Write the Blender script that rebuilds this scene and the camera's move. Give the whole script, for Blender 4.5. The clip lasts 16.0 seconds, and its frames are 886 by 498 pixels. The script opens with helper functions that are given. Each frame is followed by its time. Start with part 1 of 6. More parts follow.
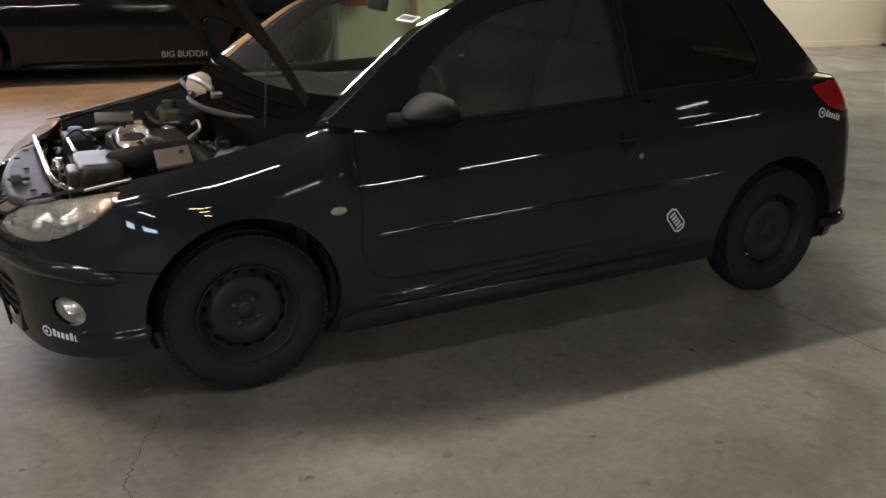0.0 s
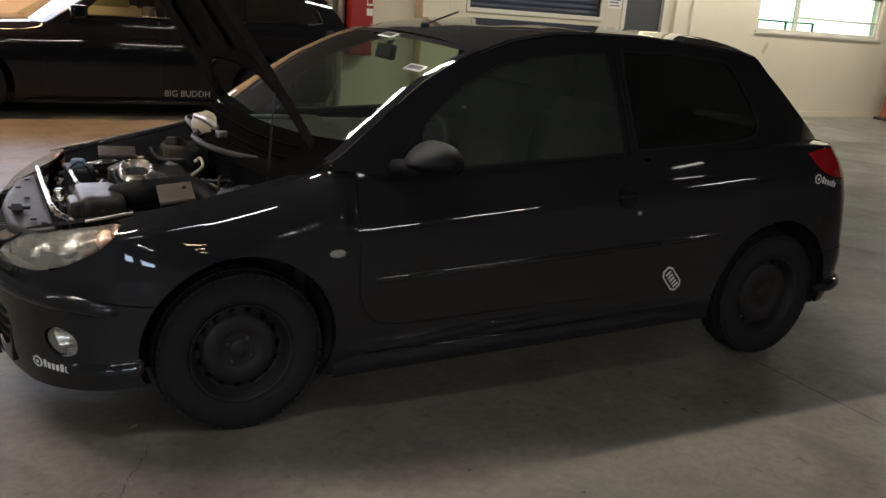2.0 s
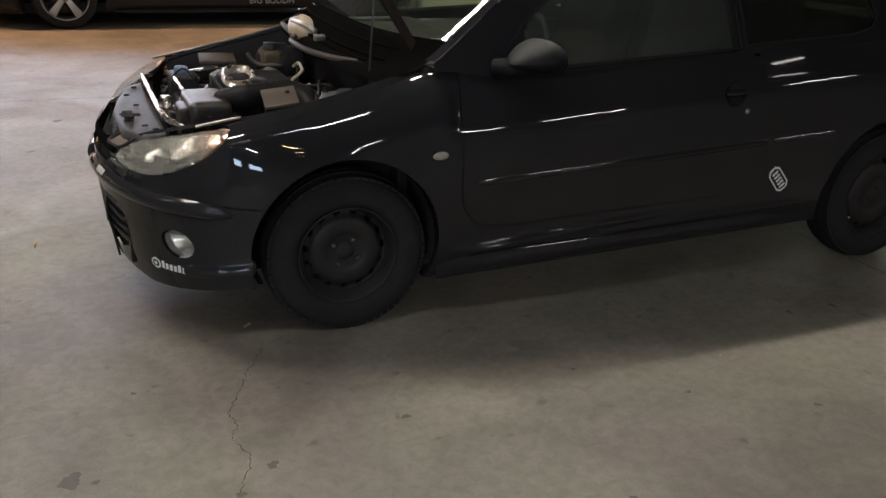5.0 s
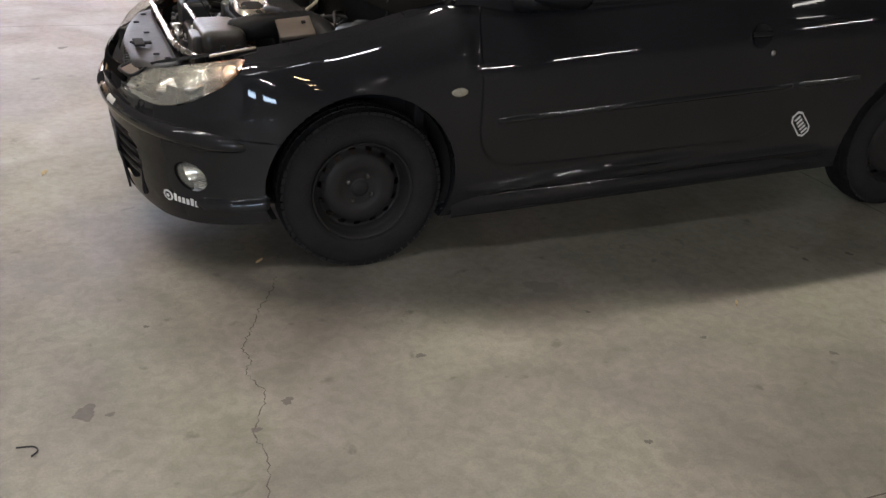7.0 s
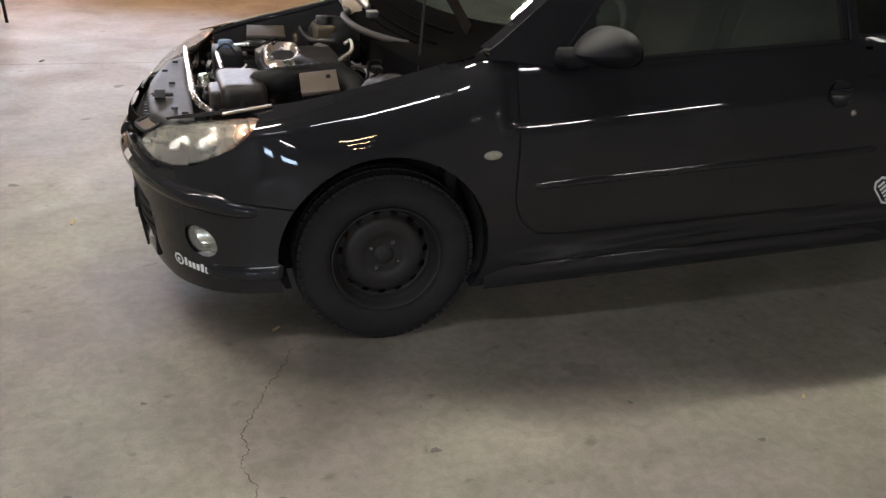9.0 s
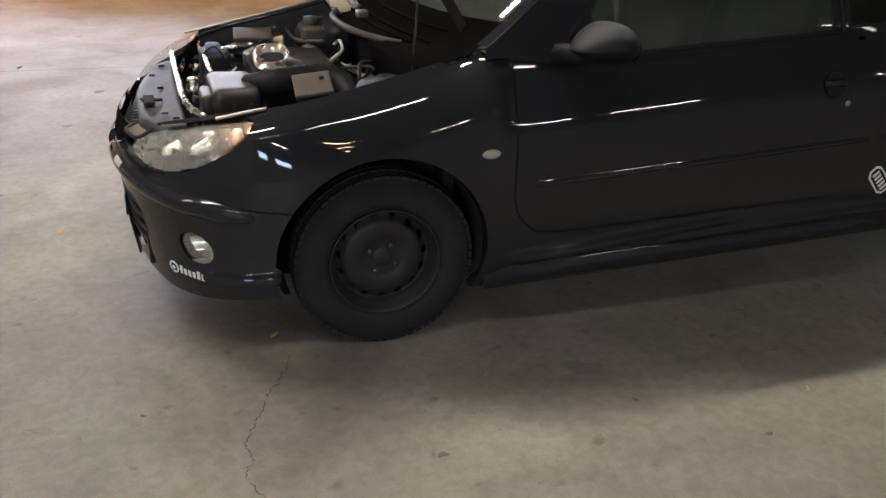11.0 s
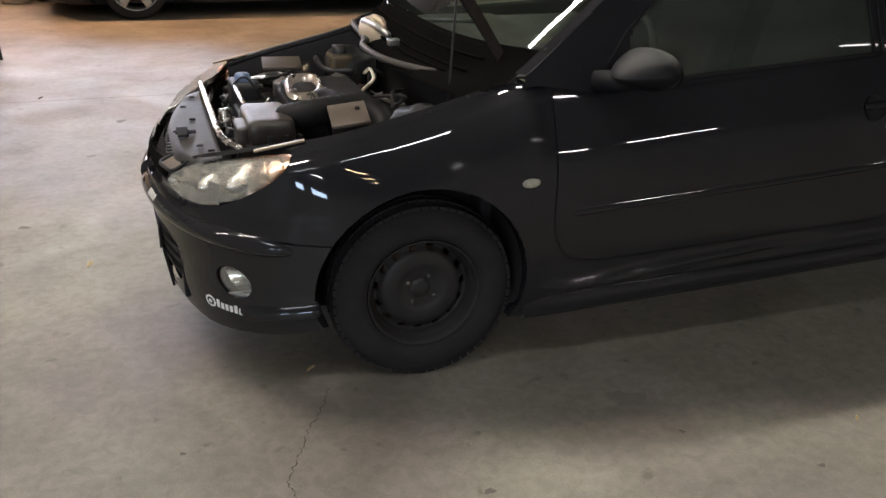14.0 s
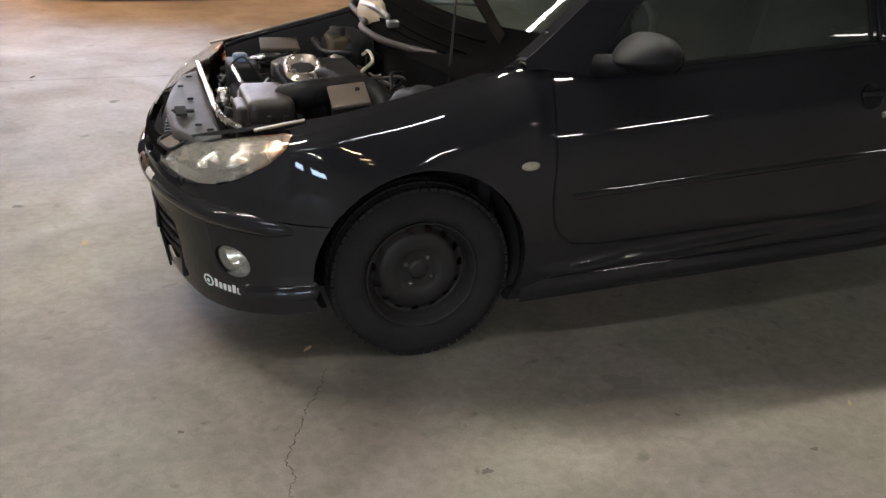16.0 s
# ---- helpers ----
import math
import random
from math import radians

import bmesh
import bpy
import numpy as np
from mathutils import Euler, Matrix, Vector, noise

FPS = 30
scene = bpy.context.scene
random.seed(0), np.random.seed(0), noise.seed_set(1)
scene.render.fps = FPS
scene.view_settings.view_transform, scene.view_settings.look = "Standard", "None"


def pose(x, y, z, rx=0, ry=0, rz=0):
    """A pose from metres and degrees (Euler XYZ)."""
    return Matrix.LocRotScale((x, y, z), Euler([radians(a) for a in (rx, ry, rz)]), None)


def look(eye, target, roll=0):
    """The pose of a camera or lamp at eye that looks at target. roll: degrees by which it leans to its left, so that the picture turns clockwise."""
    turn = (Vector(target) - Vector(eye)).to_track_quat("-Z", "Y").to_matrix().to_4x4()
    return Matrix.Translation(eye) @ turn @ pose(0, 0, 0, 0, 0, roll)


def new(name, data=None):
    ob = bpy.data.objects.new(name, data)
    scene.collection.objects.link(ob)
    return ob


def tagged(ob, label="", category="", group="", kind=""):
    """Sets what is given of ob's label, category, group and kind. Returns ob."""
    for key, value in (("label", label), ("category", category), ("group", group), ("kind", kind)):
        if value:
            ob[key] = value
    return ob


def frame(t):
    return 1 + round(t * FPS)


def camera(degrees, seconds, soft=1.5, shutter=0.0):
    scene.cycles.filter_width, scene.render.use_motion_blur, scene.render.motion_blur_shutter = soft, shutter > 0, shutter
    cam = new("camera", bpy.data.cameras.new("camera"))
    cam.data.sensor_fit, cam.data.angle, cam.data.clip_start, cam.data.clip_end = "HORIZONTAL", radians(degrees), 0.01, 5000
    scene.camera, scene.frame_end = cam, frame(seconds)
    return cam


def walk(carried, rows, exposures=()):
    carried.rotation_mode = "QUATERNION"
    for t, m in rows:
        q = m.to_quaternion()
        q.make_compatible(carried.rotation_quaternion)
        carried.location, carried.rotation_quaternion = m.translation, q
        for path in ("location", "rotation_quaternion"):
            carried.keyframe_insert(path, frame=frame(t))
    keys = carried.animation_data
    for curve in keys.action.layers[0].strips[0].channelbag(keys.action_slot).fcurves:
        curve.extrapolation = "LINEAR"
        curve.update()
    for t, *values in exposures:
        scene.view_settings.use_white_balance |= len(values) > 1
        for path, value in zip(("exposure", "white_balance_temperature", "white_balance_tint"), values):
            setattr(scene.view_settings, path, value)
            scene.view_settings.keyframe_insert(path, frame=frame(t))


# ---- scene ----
cam = camera(52.9, 16.0)
PATH = [
    (0, (-0.748, -3.493, 1.493), (0.149, -1.827, 0.845), 1.9),
    (0.5, (-0.742, -3.496, 1.488), (0.206, -1.852, 0.858), 1.6),
    (1, (-0.737, -3.495, 1.494), (0.269, -1.873, 0.896), 2.7),
    (1.5, (-0.744, -3.479, 1.486), (0.251, -1.848, 0.894), 3.5),
    (2, (-0.775, -3.489, 1.48), (0.152, -1.799, 0.943), 4.6),
    (2.5, (-0.791, -3.487, 1.477), (0.144, -1.785, 1.001), 5.8),
    (3, (-0.818, -3.491, 1.484), (0.037, -1.75, 0.993), 6.2),
    (3.2, (-0.829, -3.491, 1.474), (0.018, -1.76, 0.941), 6.1),
    (3.5, (-0.844, -3.477, 1.468), (-0.026, -1.749, 0.881), 6.3),
    (6, (-0.856, -3.446, 1.454), (-0.12, -1.766, 0.655), 1.2),
    (6.5, (-0.887, -3.421, 1.453), (-0.156, -1.746, 0.642), 4.0),
    (7, (-0.88, -3.407, 1.441), (-0.148, -1.762, 0.571), 4.0),
    (7.5, (-0.822, -3.369, 1.441), (0.002, -1.8, 0.515), 5.5),
    (8, (-0.668, -3.276, 1.452), (-0.052, -1.635, 0.489), 4.4),
    (8.5, (-0.611, -3.222, 1.461), (-0.118, -1.514, 0.543), 4.1),
    (9, (-0.626, -3.179, 1.476), (-0.056, -1.45, 0.647), 3.2),
    (9.5, (-0.647, -3.156, 1.469), (-0.052, -1.431, 0.649), 2.0),
    (12, (-0.675, -3.12, 1.469), (-0.039, -1.434, 0.601), 3.1),
    (12.5, (-0.677, -3.113, 1.475), (-0.004, -1.457, 0.576), 2.5),
    (13, (-0.694, -3.101, 1.469), (-0.041, -1.403, 0.639), 1.6),
    (13.5, (-0.718, -3.076, 1.485), (-0.097, -1.345, 0.7), 0.7),
    (14, (-0.746, -3.057, 1.48), (-0.147, -1.321, 0.69), 1.4),
    (14.5, (-0.782, -3.041, 1.477), (-0.197, -1.305, 0.674), 2.2),
    (15, (-0.821, -3.041, 1.474), (-0.307, -1.266, 0.709), 2.3),
    (15.2, (-0.822, -3.042, 1.472), (-0.336, -1.257, 0.706), 2.35),
    (15.5, (-0.808, -3.045, 1.467), (-0.286, -1.28, 0.685), 2.5),
    (16, (-0.778, -3.059, 1.466), (-0.157, -1.341, 0.651), 2.4),
]
EXPOSURE = [(0, -.12), (1.0, -.22), (1.5, -.28), (2.0, -.52), (2.5, -.64), (3.0, -.60), (3.6, -.50), (6.0, -.02), (7.0, .18), (8.0, .26), (9.0, .24), (12.0, .21), (16.0, .25)]
walk(cam, [(t, look(eye, target, roll)) for t, eye, target, roll in PATH], EXPOSURE)

# ---------- world and light ----------
world = bpy.data.worlds.new("world")
scene.world = world
world.use_nodes = True
wn = world.node_tree
sky = wn.nodes.new("ShaderNodeTexSky")
sky.sky_type, sky.sun_disc, sky.sun_elevation, sky.sun_rotation = "NISHITA", False, radians(40), radians(200)
wn.links.new(sky.outputs["Color"], wn.nodes["Background"].inputs["Color"])
wn.nodes["Background"].inputs["Strength"].default_value = 0.15


def area_lamp(name, m, sx, sy, watts, colour):
    d = bpy.data.lights.new(name, "AREA")
    d.shape, d.size, d.size_y, d.energy, d.color = "RECTANGLE", sx, sy, watts, colour
    ob = new(name, d)
    ob.matrix_world = m
    return ob


# ---------- materials ----------
def mat(name, colour, rough=0.5, metal=0.0, coat=0.0, var=0.15, scale=8.0, bump=0.0, bscale=60.0, rvar=0.1, emit=0.0, fine=90.0, spec=0.5):
    m = bpy.data.materials.new(name)
    m.use_nodes = True
    nt = m.node_tree
    b = nt.nodes["Principled BSDF"]
    tc = nt.nodes.new("ShaderNodeTexCoord")
    n1 = nt.nodes.new("ShaderNodeTexNoise")
    n1.inputs["Scale"].default_value, n1.inputs["Detail"].default_value = scale, 6
    n2 = nt.nodes.new("ShaderNodeTexNoise")
    n2.inputs["Scale"].default_value, n2.inputs["Detail"].default_value = fine, 3
    for n in (n1, n2):
        nt.links.new(tc.outputs["Object"], n.inputs["Vector"])
    mix = nt.nodes.new("ShaderNodeMix")
    mix.data_type = "RGBA"
    mix.inputs["A"].default_value = (*[c * (1 - var) for c in colour], 1)
    mix.inputs["B"].default_value = (*[min(1, c * (1 + var)) for c in colour], 1)
    add = nt.nodes.new("ShaderNodeMath")
    add.operation = "MULTIPLY_ADD"
    nt.links.new(n2.outputs["Fac"], add.inputs[0])
    add.inputs[1].default_value = 0.35
    nt.links.new(n1.outputs["Fac"], add.inputs[2])
    sub = nt.nodes.new("ShaderNodeMath")
    sub.operation, sub.use_clamp = "SUBTRACT", True
    nt.links.new(add.outputs[0], sub.inputs[0])
    sub.inputs[1].default_value = 0.175
    nt.links.new(sub.outputs[0], mix.inputs["Factor"])
    nt.links.new(mix.outputs["Result"], b.inputs["Base Color"])
    mr = nt.nodes.new("ShaderNodeMapRange")
    mr.inputs["To Min"].default_value, mr.inputs["To Max"].default_value = max(0.02, rough - rvar), min(1, rough + rvar)
    nt.links.new(n1.outputs["Fac"], mr.inputs["Value"])
    nt.links.new(mr.outputs[0], b.inputs["Roughness"])
    b.inputs["Metallic"].default_value = metal
    b.inputs["Coat Weight"].default_value = coat
    b.inputs["Specular IOR Level"].default_value = spec
    b.inputs["Coat Roughness"].default_value = 0.03
    b.inputs["Coat IOR"].default_value = 1.4
    if bump:
        nb = nt.nodes.new("ShaderNodeTexNoise")
        nb.inputs["Scale"].default_value, nb.inputs["Detail"].default_value = bscale, 4
        nt.links.new(tc.outputs["Object"], nb.inputs["Vector"])
        bm_ = nt.nodes.new("ShaderNodeBump")
        bm_.inputs["Strength"].default_value, bm_.inputs["Distance"].default_value = bump, 0.01
        nt.links.new(nb.outputs["Fac"], bm_.inputs["Height"])
        nt.links.new(bm_.outputs["Normal"], b.inputs["Normal"])
    if emit:
        b.inputs["Emission Color"].default_value = (*colour, 1)
        b.inputs["Emission Strength"].default_value = emit
    return m


def glass_mat(name, tint, rough=0.02, haze=0.03):
    m = bpy.data.materials.new(name)
    m.use_nodes = True
    nt = m.node_tree
    nt.nodes.remove(nt.nodes["Principled BSDF"])
    out = nt.nodes["Material Output"]
    tr = nt.nodes.new("ShaderNodeBsdfTransparent")
    tr.inputs["Color"].default_value = (*tint, 1)
    gl = nt.nodes.new("ShaderNodeBsdfGlossy")
    gl.inputs["Roughness"].default_value = rough
    lw = nt.nodes.new("ShaderNodeLayerWeight")
    lw.inputs["Blend"].default_value = 0.5
    pw = nt.nodes.new("ShaderNodeMath")
    pw.operation, pw.inputs[1].default_value = "POWER", 5
    nt.links.new(lw.outputs["Facing"], pw.inputs[0])
    fr = nt.nodes.new("ShaderNodeMath")
    fr.operation, fr.inputs[1].default_value, fr.inputs[2].default_value = "MULTIPLY_ADD", 0.91, 0.08
    nt.links.new(pw.outputs[0], fr.inputs[0])
    mx = nt.nodes.new("ShaderNodeMixShader")
    nt.links.new(fr.outputs[0], mx.inputs[0])
    nt.links.new(gl.outputs[0], mx.inputs[2])
    nt.links.new(mx.outputs[0], out.inputs["Surface"])
    # a thin, uneven pale film: the haze over the panes is put into their colour
    df = nt.nodes.new("ShaderNodeBsdfDiffuse")
    df.inputs["Color"].default_value = (.46, .52, .44, 1)
    dn = nt.nodes.new("ShaderNodeTexNoise")
    dn.inputs["Scale"].default_value, dn.inputs["Detail"].default_value = 5, 6
    dr = nt.nodes.new("ShaderNodeMapRange")
    dr.inputs["To Min"].default_value, dr.inputs["To Max"].default_value = haze * .4, haze * 1.6
    nt.links.new(dn.outputs["Fac"], dr.inputs["Value"])
    dm = nt.nodes.new("ShaderNodeMixShader")
    nt.links.new(dr.outputs[0], dm.inputs[0])
    nt.links.new(tr.outputs[0], dm.inputs[1])
    nt.links.new(df.outputs[0], dm.inputs[2])
    nt.links.new(dm.outputs[0], mx.inputs[1])
    return m


def lens_mat():
    """Slightly hazed polycarbonate."""
    m = glass_mat("hazed_lens", (.96, .95, .90), .05)
    nt = m.node_tree
    mx = nt.nodes["Material Output"].inputs["Surface"].links[0].from_node
    di = nt.nodes.new("ShaderNodeBsdfDiffuse")
    di.inputs["Color"].default_value = (.78, .74, .65, 1)
    ns = nt.nodes.new("ShaderNodeTexNoise")
    ns.inputs["Scale"].default_value = 18
    mr = nt.nodes.new("ShaderNodeMapRange")
    mr.inputs["To Min"].default_value, mr.inputs["To Max"].default_value = .14, .34
    nt.links.new(ns.outputs["Fac"], mr.inputs["Value"])
    hz = nt.nodes.new("ShaderNodeMixShader")
    nt.links.new(mr.outputs[0], hz.inputs[0])
    tr = [n for n in nt.nodes if n.type == "BSDF_TRANSPARENT"][0]
    nt.links.new(tr.outputs[0], hz.inputs[1])
    nt.links.new(di.outputs[0], hz.inputs[2])
    nt.links.new(hz.outputs[0], mx.inputs[1])
    return m


def concrete_mat():
    m = bpy.data.materials.new("concrete_floor")
    m.use_nodes = True
    nt = m.node_tree
    b = nt.nodes["Principled BSDF"]
    tc = nt.nodes.new("ShaderNodeTexCoord")

    def noi(scale, detail, dist=0.0):
        n = nt.nodes.new("ShaderNodeTexNoise")
        n.inputs["Scale"].default_value, n.inputs["Detail"].default_value, n.inputs["Distortion"].default_value = scale, detail, dist
        nt.links.new(tc.outputs["Object"], n.inputs["Vector"])
        return n

    def ramp(src, p0, c0, p1, c1):
        r = nt.nodes.new("ShaderNodeValToRGB")
        e = r.color_ramp.elements
        e[0].position, e[0].color, e[1].position, e[1].color = p0, (*c0, 1), p1, (*c1, 1)
        nt.links.new(src, r.inputs[0])
        return r

    def mul(a, bb, fac=1.0):
        x = nt.nodes.new("ShaderNodeMix")
        x.data_type, x.blend_type = "RGBA", "MULTIPLY"
        x.inputs["Factor"].default_value = fac
        nt.links.new(a, x.inputs["A"])
        nt.links.new(bb, x.inputs["B"])
        return x.outputs["Result"]

    base = ramp(noi(0.9, 8, 0.2).outputs["Fac"], 0.3, (0.190, 0.1765, 0.155), 0.7, (0.322, 0.300, 0.264))
    blot = ramp(noi(2.4, 7, 0.9).outputs["Fac"], 0.34, (0.74, 0.735, 0.72), 0.60, (1, 1, 1))
    spot = ramp(noi(11, 4, 0.3).outputs["Fac"], 0.26, (0.60, 0.58, 0.55), 0.34, (1, 1, 1))
    fine = ramp(noi(150, 5).outputs["Fac"], 0.32, (0.84, 0.84, 0.84), 0.68, (1.0, 1.0, 1.0))
    mid = ramp(noi(26, 6, 0.6).outputs["Fac"], 0.35, (0.82, 0.81, 0.80), 0.62, (1, 1, 1))
    col = mul(mul(mul(mul(base.outputs[0], blot.outputs[0]), spot.outputs[0]), fine.outputs[0]), mid.outputs[0])
    hue = ramp(noi(1.7, 5, 0.8).outputs["Fac"], 0.36, (1.0, 0.955, 0.96), 0.62, (0.965, 0.985, 0.915))
    col = mul(col, hue.outputs[0])
    nt.links.new(col, b.inputs["Base Color"])
    mr = nt.nodes.new("ShaderNodeMapRange")
    mr.inputs["From Min"].default_value, mr.inputs["From Max"].default_value = 0.3, 0.7
    mr.inputs["To Min"].default_value, mr.inputs["To Max"].default_value = 0.42, 0.62
    nt.links.new(noi(2.2, 6, 0.8).outputs["Fac"], mr.inputs["Value"])
    nt.links.new(mr.outputs[0], b.inputs["Roughness"])
    bp = nt.nodes.new("ShaderNodeBump")
    bp.inputs["Strength"].default_value, bp.inputs["Distance"].default_value = 0.07, 0.004
    nt.links.new(noi(45, 5).outputs["Fac"], bp.inputs["Height"])
    nt.links.new(bp.outputs["Normal"], b.inputs["Normal"])
    return m


M_FLOOR = concrete_mat()
M_PAINT = mat("black_car_paint", (0.0180, 0.0177, 0.0196), 0.4, 0.0, 1.0, 0.3, 3.0, rvar=0.08, spec=0.0)
M_PAINT2 = mat("black_wagon_paint", (0.0105, 0.0110, 0.0130), 0.4, 0.0, 1.0, 0.3, 3.0, rvar=0.06, spec=0.0)
M_SCUTTLE = mat("scuttle_plastic", (0.0065, 0.0060, 0.0056), 0.7, spec=0.0)
M_GAP = mat("dark_gap", (0.021, 0.0195, 0.0205), 0.9, spec=0.1)
M_MIRROR = mat("mirror_plastic", (0.0076, 0.0078, 0.0095), 0.55, spec=0.2, bump=0.1, bscale=300)
M_PLASTIC = mat("black_plastic", (0.016, 0.0158, 0.0168), 0.5, spec=0.3, bump=0.15, bscale=300)
M_RUBBER = mat("tyre_rubber", (0.0250, 0.0235, 0.0242), 0.85, spec=0.1, var=0.35, scale=14, bump=0.2, bscale=120)
M_STEEL = mat("black_steel_rim", (0.0205, 0.0190, 0.0190), 0.5, 0.0, spec=0.3, var=0.4, scale=22, bump=0.1, bscale=150)
M_BOLT = mat("worn_bolt_steel", (0.14, 0.13, 0.12), 0.4, 0.8, var=0.4, scale=60)
M_RUST = mat("rusty_steel", (0.05, 0.03, 0.022), 0.75, 0.3, var=0.5, scale=40)
M_GLASS = glass_mat("clear_glass", (0.74, 0.87, 0.75), haze=0.012)
M_TINT = glass_mat("tinted_glass", (0.20, 0.205, 0.185), haze=0.078)
M_PRIVACY = glass_mat("privacy_glass", (0.016, 0.018, 0.016), haze=0.022)
M_TINT2 = glass_mat("dark_glass", (0.60, 0.66, 0.58), haze=0.012)
M_LENS = lens_mat()
M_CHROME = mat("reflector_chrome", (0.92, 0.91, 0.88), 0.20, 1.0, var=0.08)
M_RAIL = mat("bare_metal_rail", (0.62, 0.59, 0.55), 0.26, 1.0, var=0.3, scale=40)
M_ALU = mat("cast_aluminium", (0.42, 0.40, 0.38), 0.34, 0.85, var=0.25, scale=25, bump=0.2, bscale=90)
M_GREY = mat("grey_plastic", (0.030, 0.028, 0.029), 0.5, spec=0.35, var=0.25, scale=18, bump=0.1)
M_BROWN = mat("dusty_grey_box", (0.030, 0.0245, 0.0205), 0.34, spec=0.5, var=0.45, scale=16, bump=0.1)
M_HOSE = mat("black_hose", (0.0125, 0.0115, 0.0115), 0.5, spec=0.12, var=0.4, scale=30)
M_AMBER = mat("amber_reflector", (0.85, 0.52, 0.34), 0.3, 0.8)
M_RED = mat("red_lamp", (0.42, 0.012, 0.015), 0.15, coat=1.0)
M_WHITE = mat("white_sticker", (0.75, 0.75, 0.73), 0.5, var=0.05)
M_WALL = mat("cream_wall", (0.62, 0.57, 0.45), 0.75, var=0.09, scale=1.2, bump=0.25, bscale=25)
M_UNSEEN_WALL = mat("unseen_dark_wall", (0.38, 0.37, 0.35), 0.85, var=0.25, scale=1.5, bump=0.3, bscale=20)
M_CEIL = mat("dark_ceiling", (0.10, 0.095, 0.085), 0.85, var=0.3, scale=2)
M_BEAM = mat("dark_steel_beam", (0.03, 0.03, 0.03), 0.6, var=0.3)
M_REDDOOR = mat("red_paint", (0.30, 0.025, 0.025), 0.45, var=0.12, scale=3)
M_SHUTTER = mat("blue_shutter", (0.035, 0.045, 0.075), 0.45, var=0.2, scale=2)
M_DOOR = mat("dark_door_paint", (0.055, 0.06, 0.065), 0.5, var=0.15, scale=3)
M_TRIM = mat("white_trim", (0.60, 0.57, 0.50), 0.6, var=0.1)
M_SEAT = mat("grey_seat_cloth", (0.11, 0.11, 0.108), 0.9, var=0.25, bump=0.2, bscale=300)
M_EXIT = mat("exit_sign_face", (0.95, 0.85, 0.55), 0.5, emit=1.6, var=0)
M_ORANGE = mat("orange_cone_plastic", (0.22, 0.052, 0.034), 0.6, var=0.25, scale=6)
M_WALLOY = mat("alloy_rim", (0.36, 0.35, 0.34), 0.4, 0.9, var=0.1)
M_LEAF = mat("dry_leaf", (0.42, 0.32, 0.18), 0.8)
M_CRACK = mat("crack_dirt", (0.075, 0.066, 0.055), 0.9, var=0.4, scale=30)


# ---------- mesh helpers ----------
def part(name, bm, material, parent=None, label="", smooth=True):
    me = bpy.data.meshes.new(name)
    bm.to_mesh(me)
    bm.free()
    me.materials.append(material)
    for p in me.polygons:
        p.use_smooth = smooth
    ob = new(name, me)
    if parent is not None:
        ob.parent = parent
    if label:
        ob["label"] = label
    return ob


def empty(name, m=None):
    ob = new(name)
    ob.empty_display_size = 0.1
    if m is not None:
        ob.matrix_basis = m
    return ob


def bevel_all(bm, w, seg=2):
    bmesh.ops.bevel(bm, geom=bm.edges[:], offset=w, segments=seg, affect="EDGES", profile=0.7, clamp_overlap=True)


def box(bm, x0, x1, y0, y1, z0, z1, m=None):
    r = bmesh.ops.create_cube(bm, size=1)
    mm = Matrix.LocRotScale(((x0 + x1) / 2, (y0 + y1) / 2, (z0 + z1) / 2), None, (x1 - x0, y1 - y0, z1 - z0))
    bmesh.ops.transform(bm, matrix=(m @ mm if m else mm), verts=r["verts"])
    return r["verts"]


def bbox(x0, x1, y0, y1, z0, z1, w=0.01, m=None, seg=2):
    bm = bmesh.new()
    box(bm, x0, x1, y0, y1, z0, z1)
    if w:
        bevel_all(bm, w, seg)
    if m is not None:
        bmesh.ops.transform(bm, matrix=m, verts=bm.verts[:])
    return bm


def lathe(profile, n=48, closed=False):
    """Revolves (r, y) points about the y axis."""
    bm = bmesh.new()
    rings = []
    for i in range(n):
        a = 2 * math.pi * i / n
        rings.append([bm.verts.new((r * math.cos(a), y, r * math.sin(a))) for r, y in profile])
    k = len(profile)
    for i in range(n):
        a, b = rings[i], rings[(i + 1) % n]
        for j in range(k if closed else k - 1):
            try:
                bm.faces.new((a[j], a[(j + 1) % k], b[(j + 1) % k], b[j]))
            except ValueError:
                pass
    bmesh.ops.recalc_face_normals(bm, faces=bm.faces[:])
    return bm


def tube(points, r, n=8, taper=None):
    """A round bar or hose along points, as a bmesh."""
    bm = bmesh.new()
    pts = [Vector(p) for p in points]
    prev = None
    for i, p in enumerate(pts):
        d = (pts[min(i + 1, len(pts) - 1)] - pts[max(i - 1, 0)]).normalized()
        a = d.orthogonal().normalized()
        if prev is not None:
            a = (prev - d * prev.dot(d)).normalized()
        prev_a = a
        b = d.cross(a)
        rr = r * (taper[i] if taper else 1)
        ring = [bm.verts.new(p + (a * math.cos(2 * math.pi * k / n) + b * math.sin(2 * math.pi * k / n)) * rr) for k in range(n)]
        if i:
            for k in range(n):
                bm.faces.new((last[k], last[(k + 1) % n], ring[(k + 1) % n], ring[k]))
        else:
            bm.faces.new(ring[::-1])
        last, prev = ring, prev_a
    bm.faces.new(last)
    bmesh.ops.recalc_face_normals(bm, faces=bm.faces[:])
    return bm


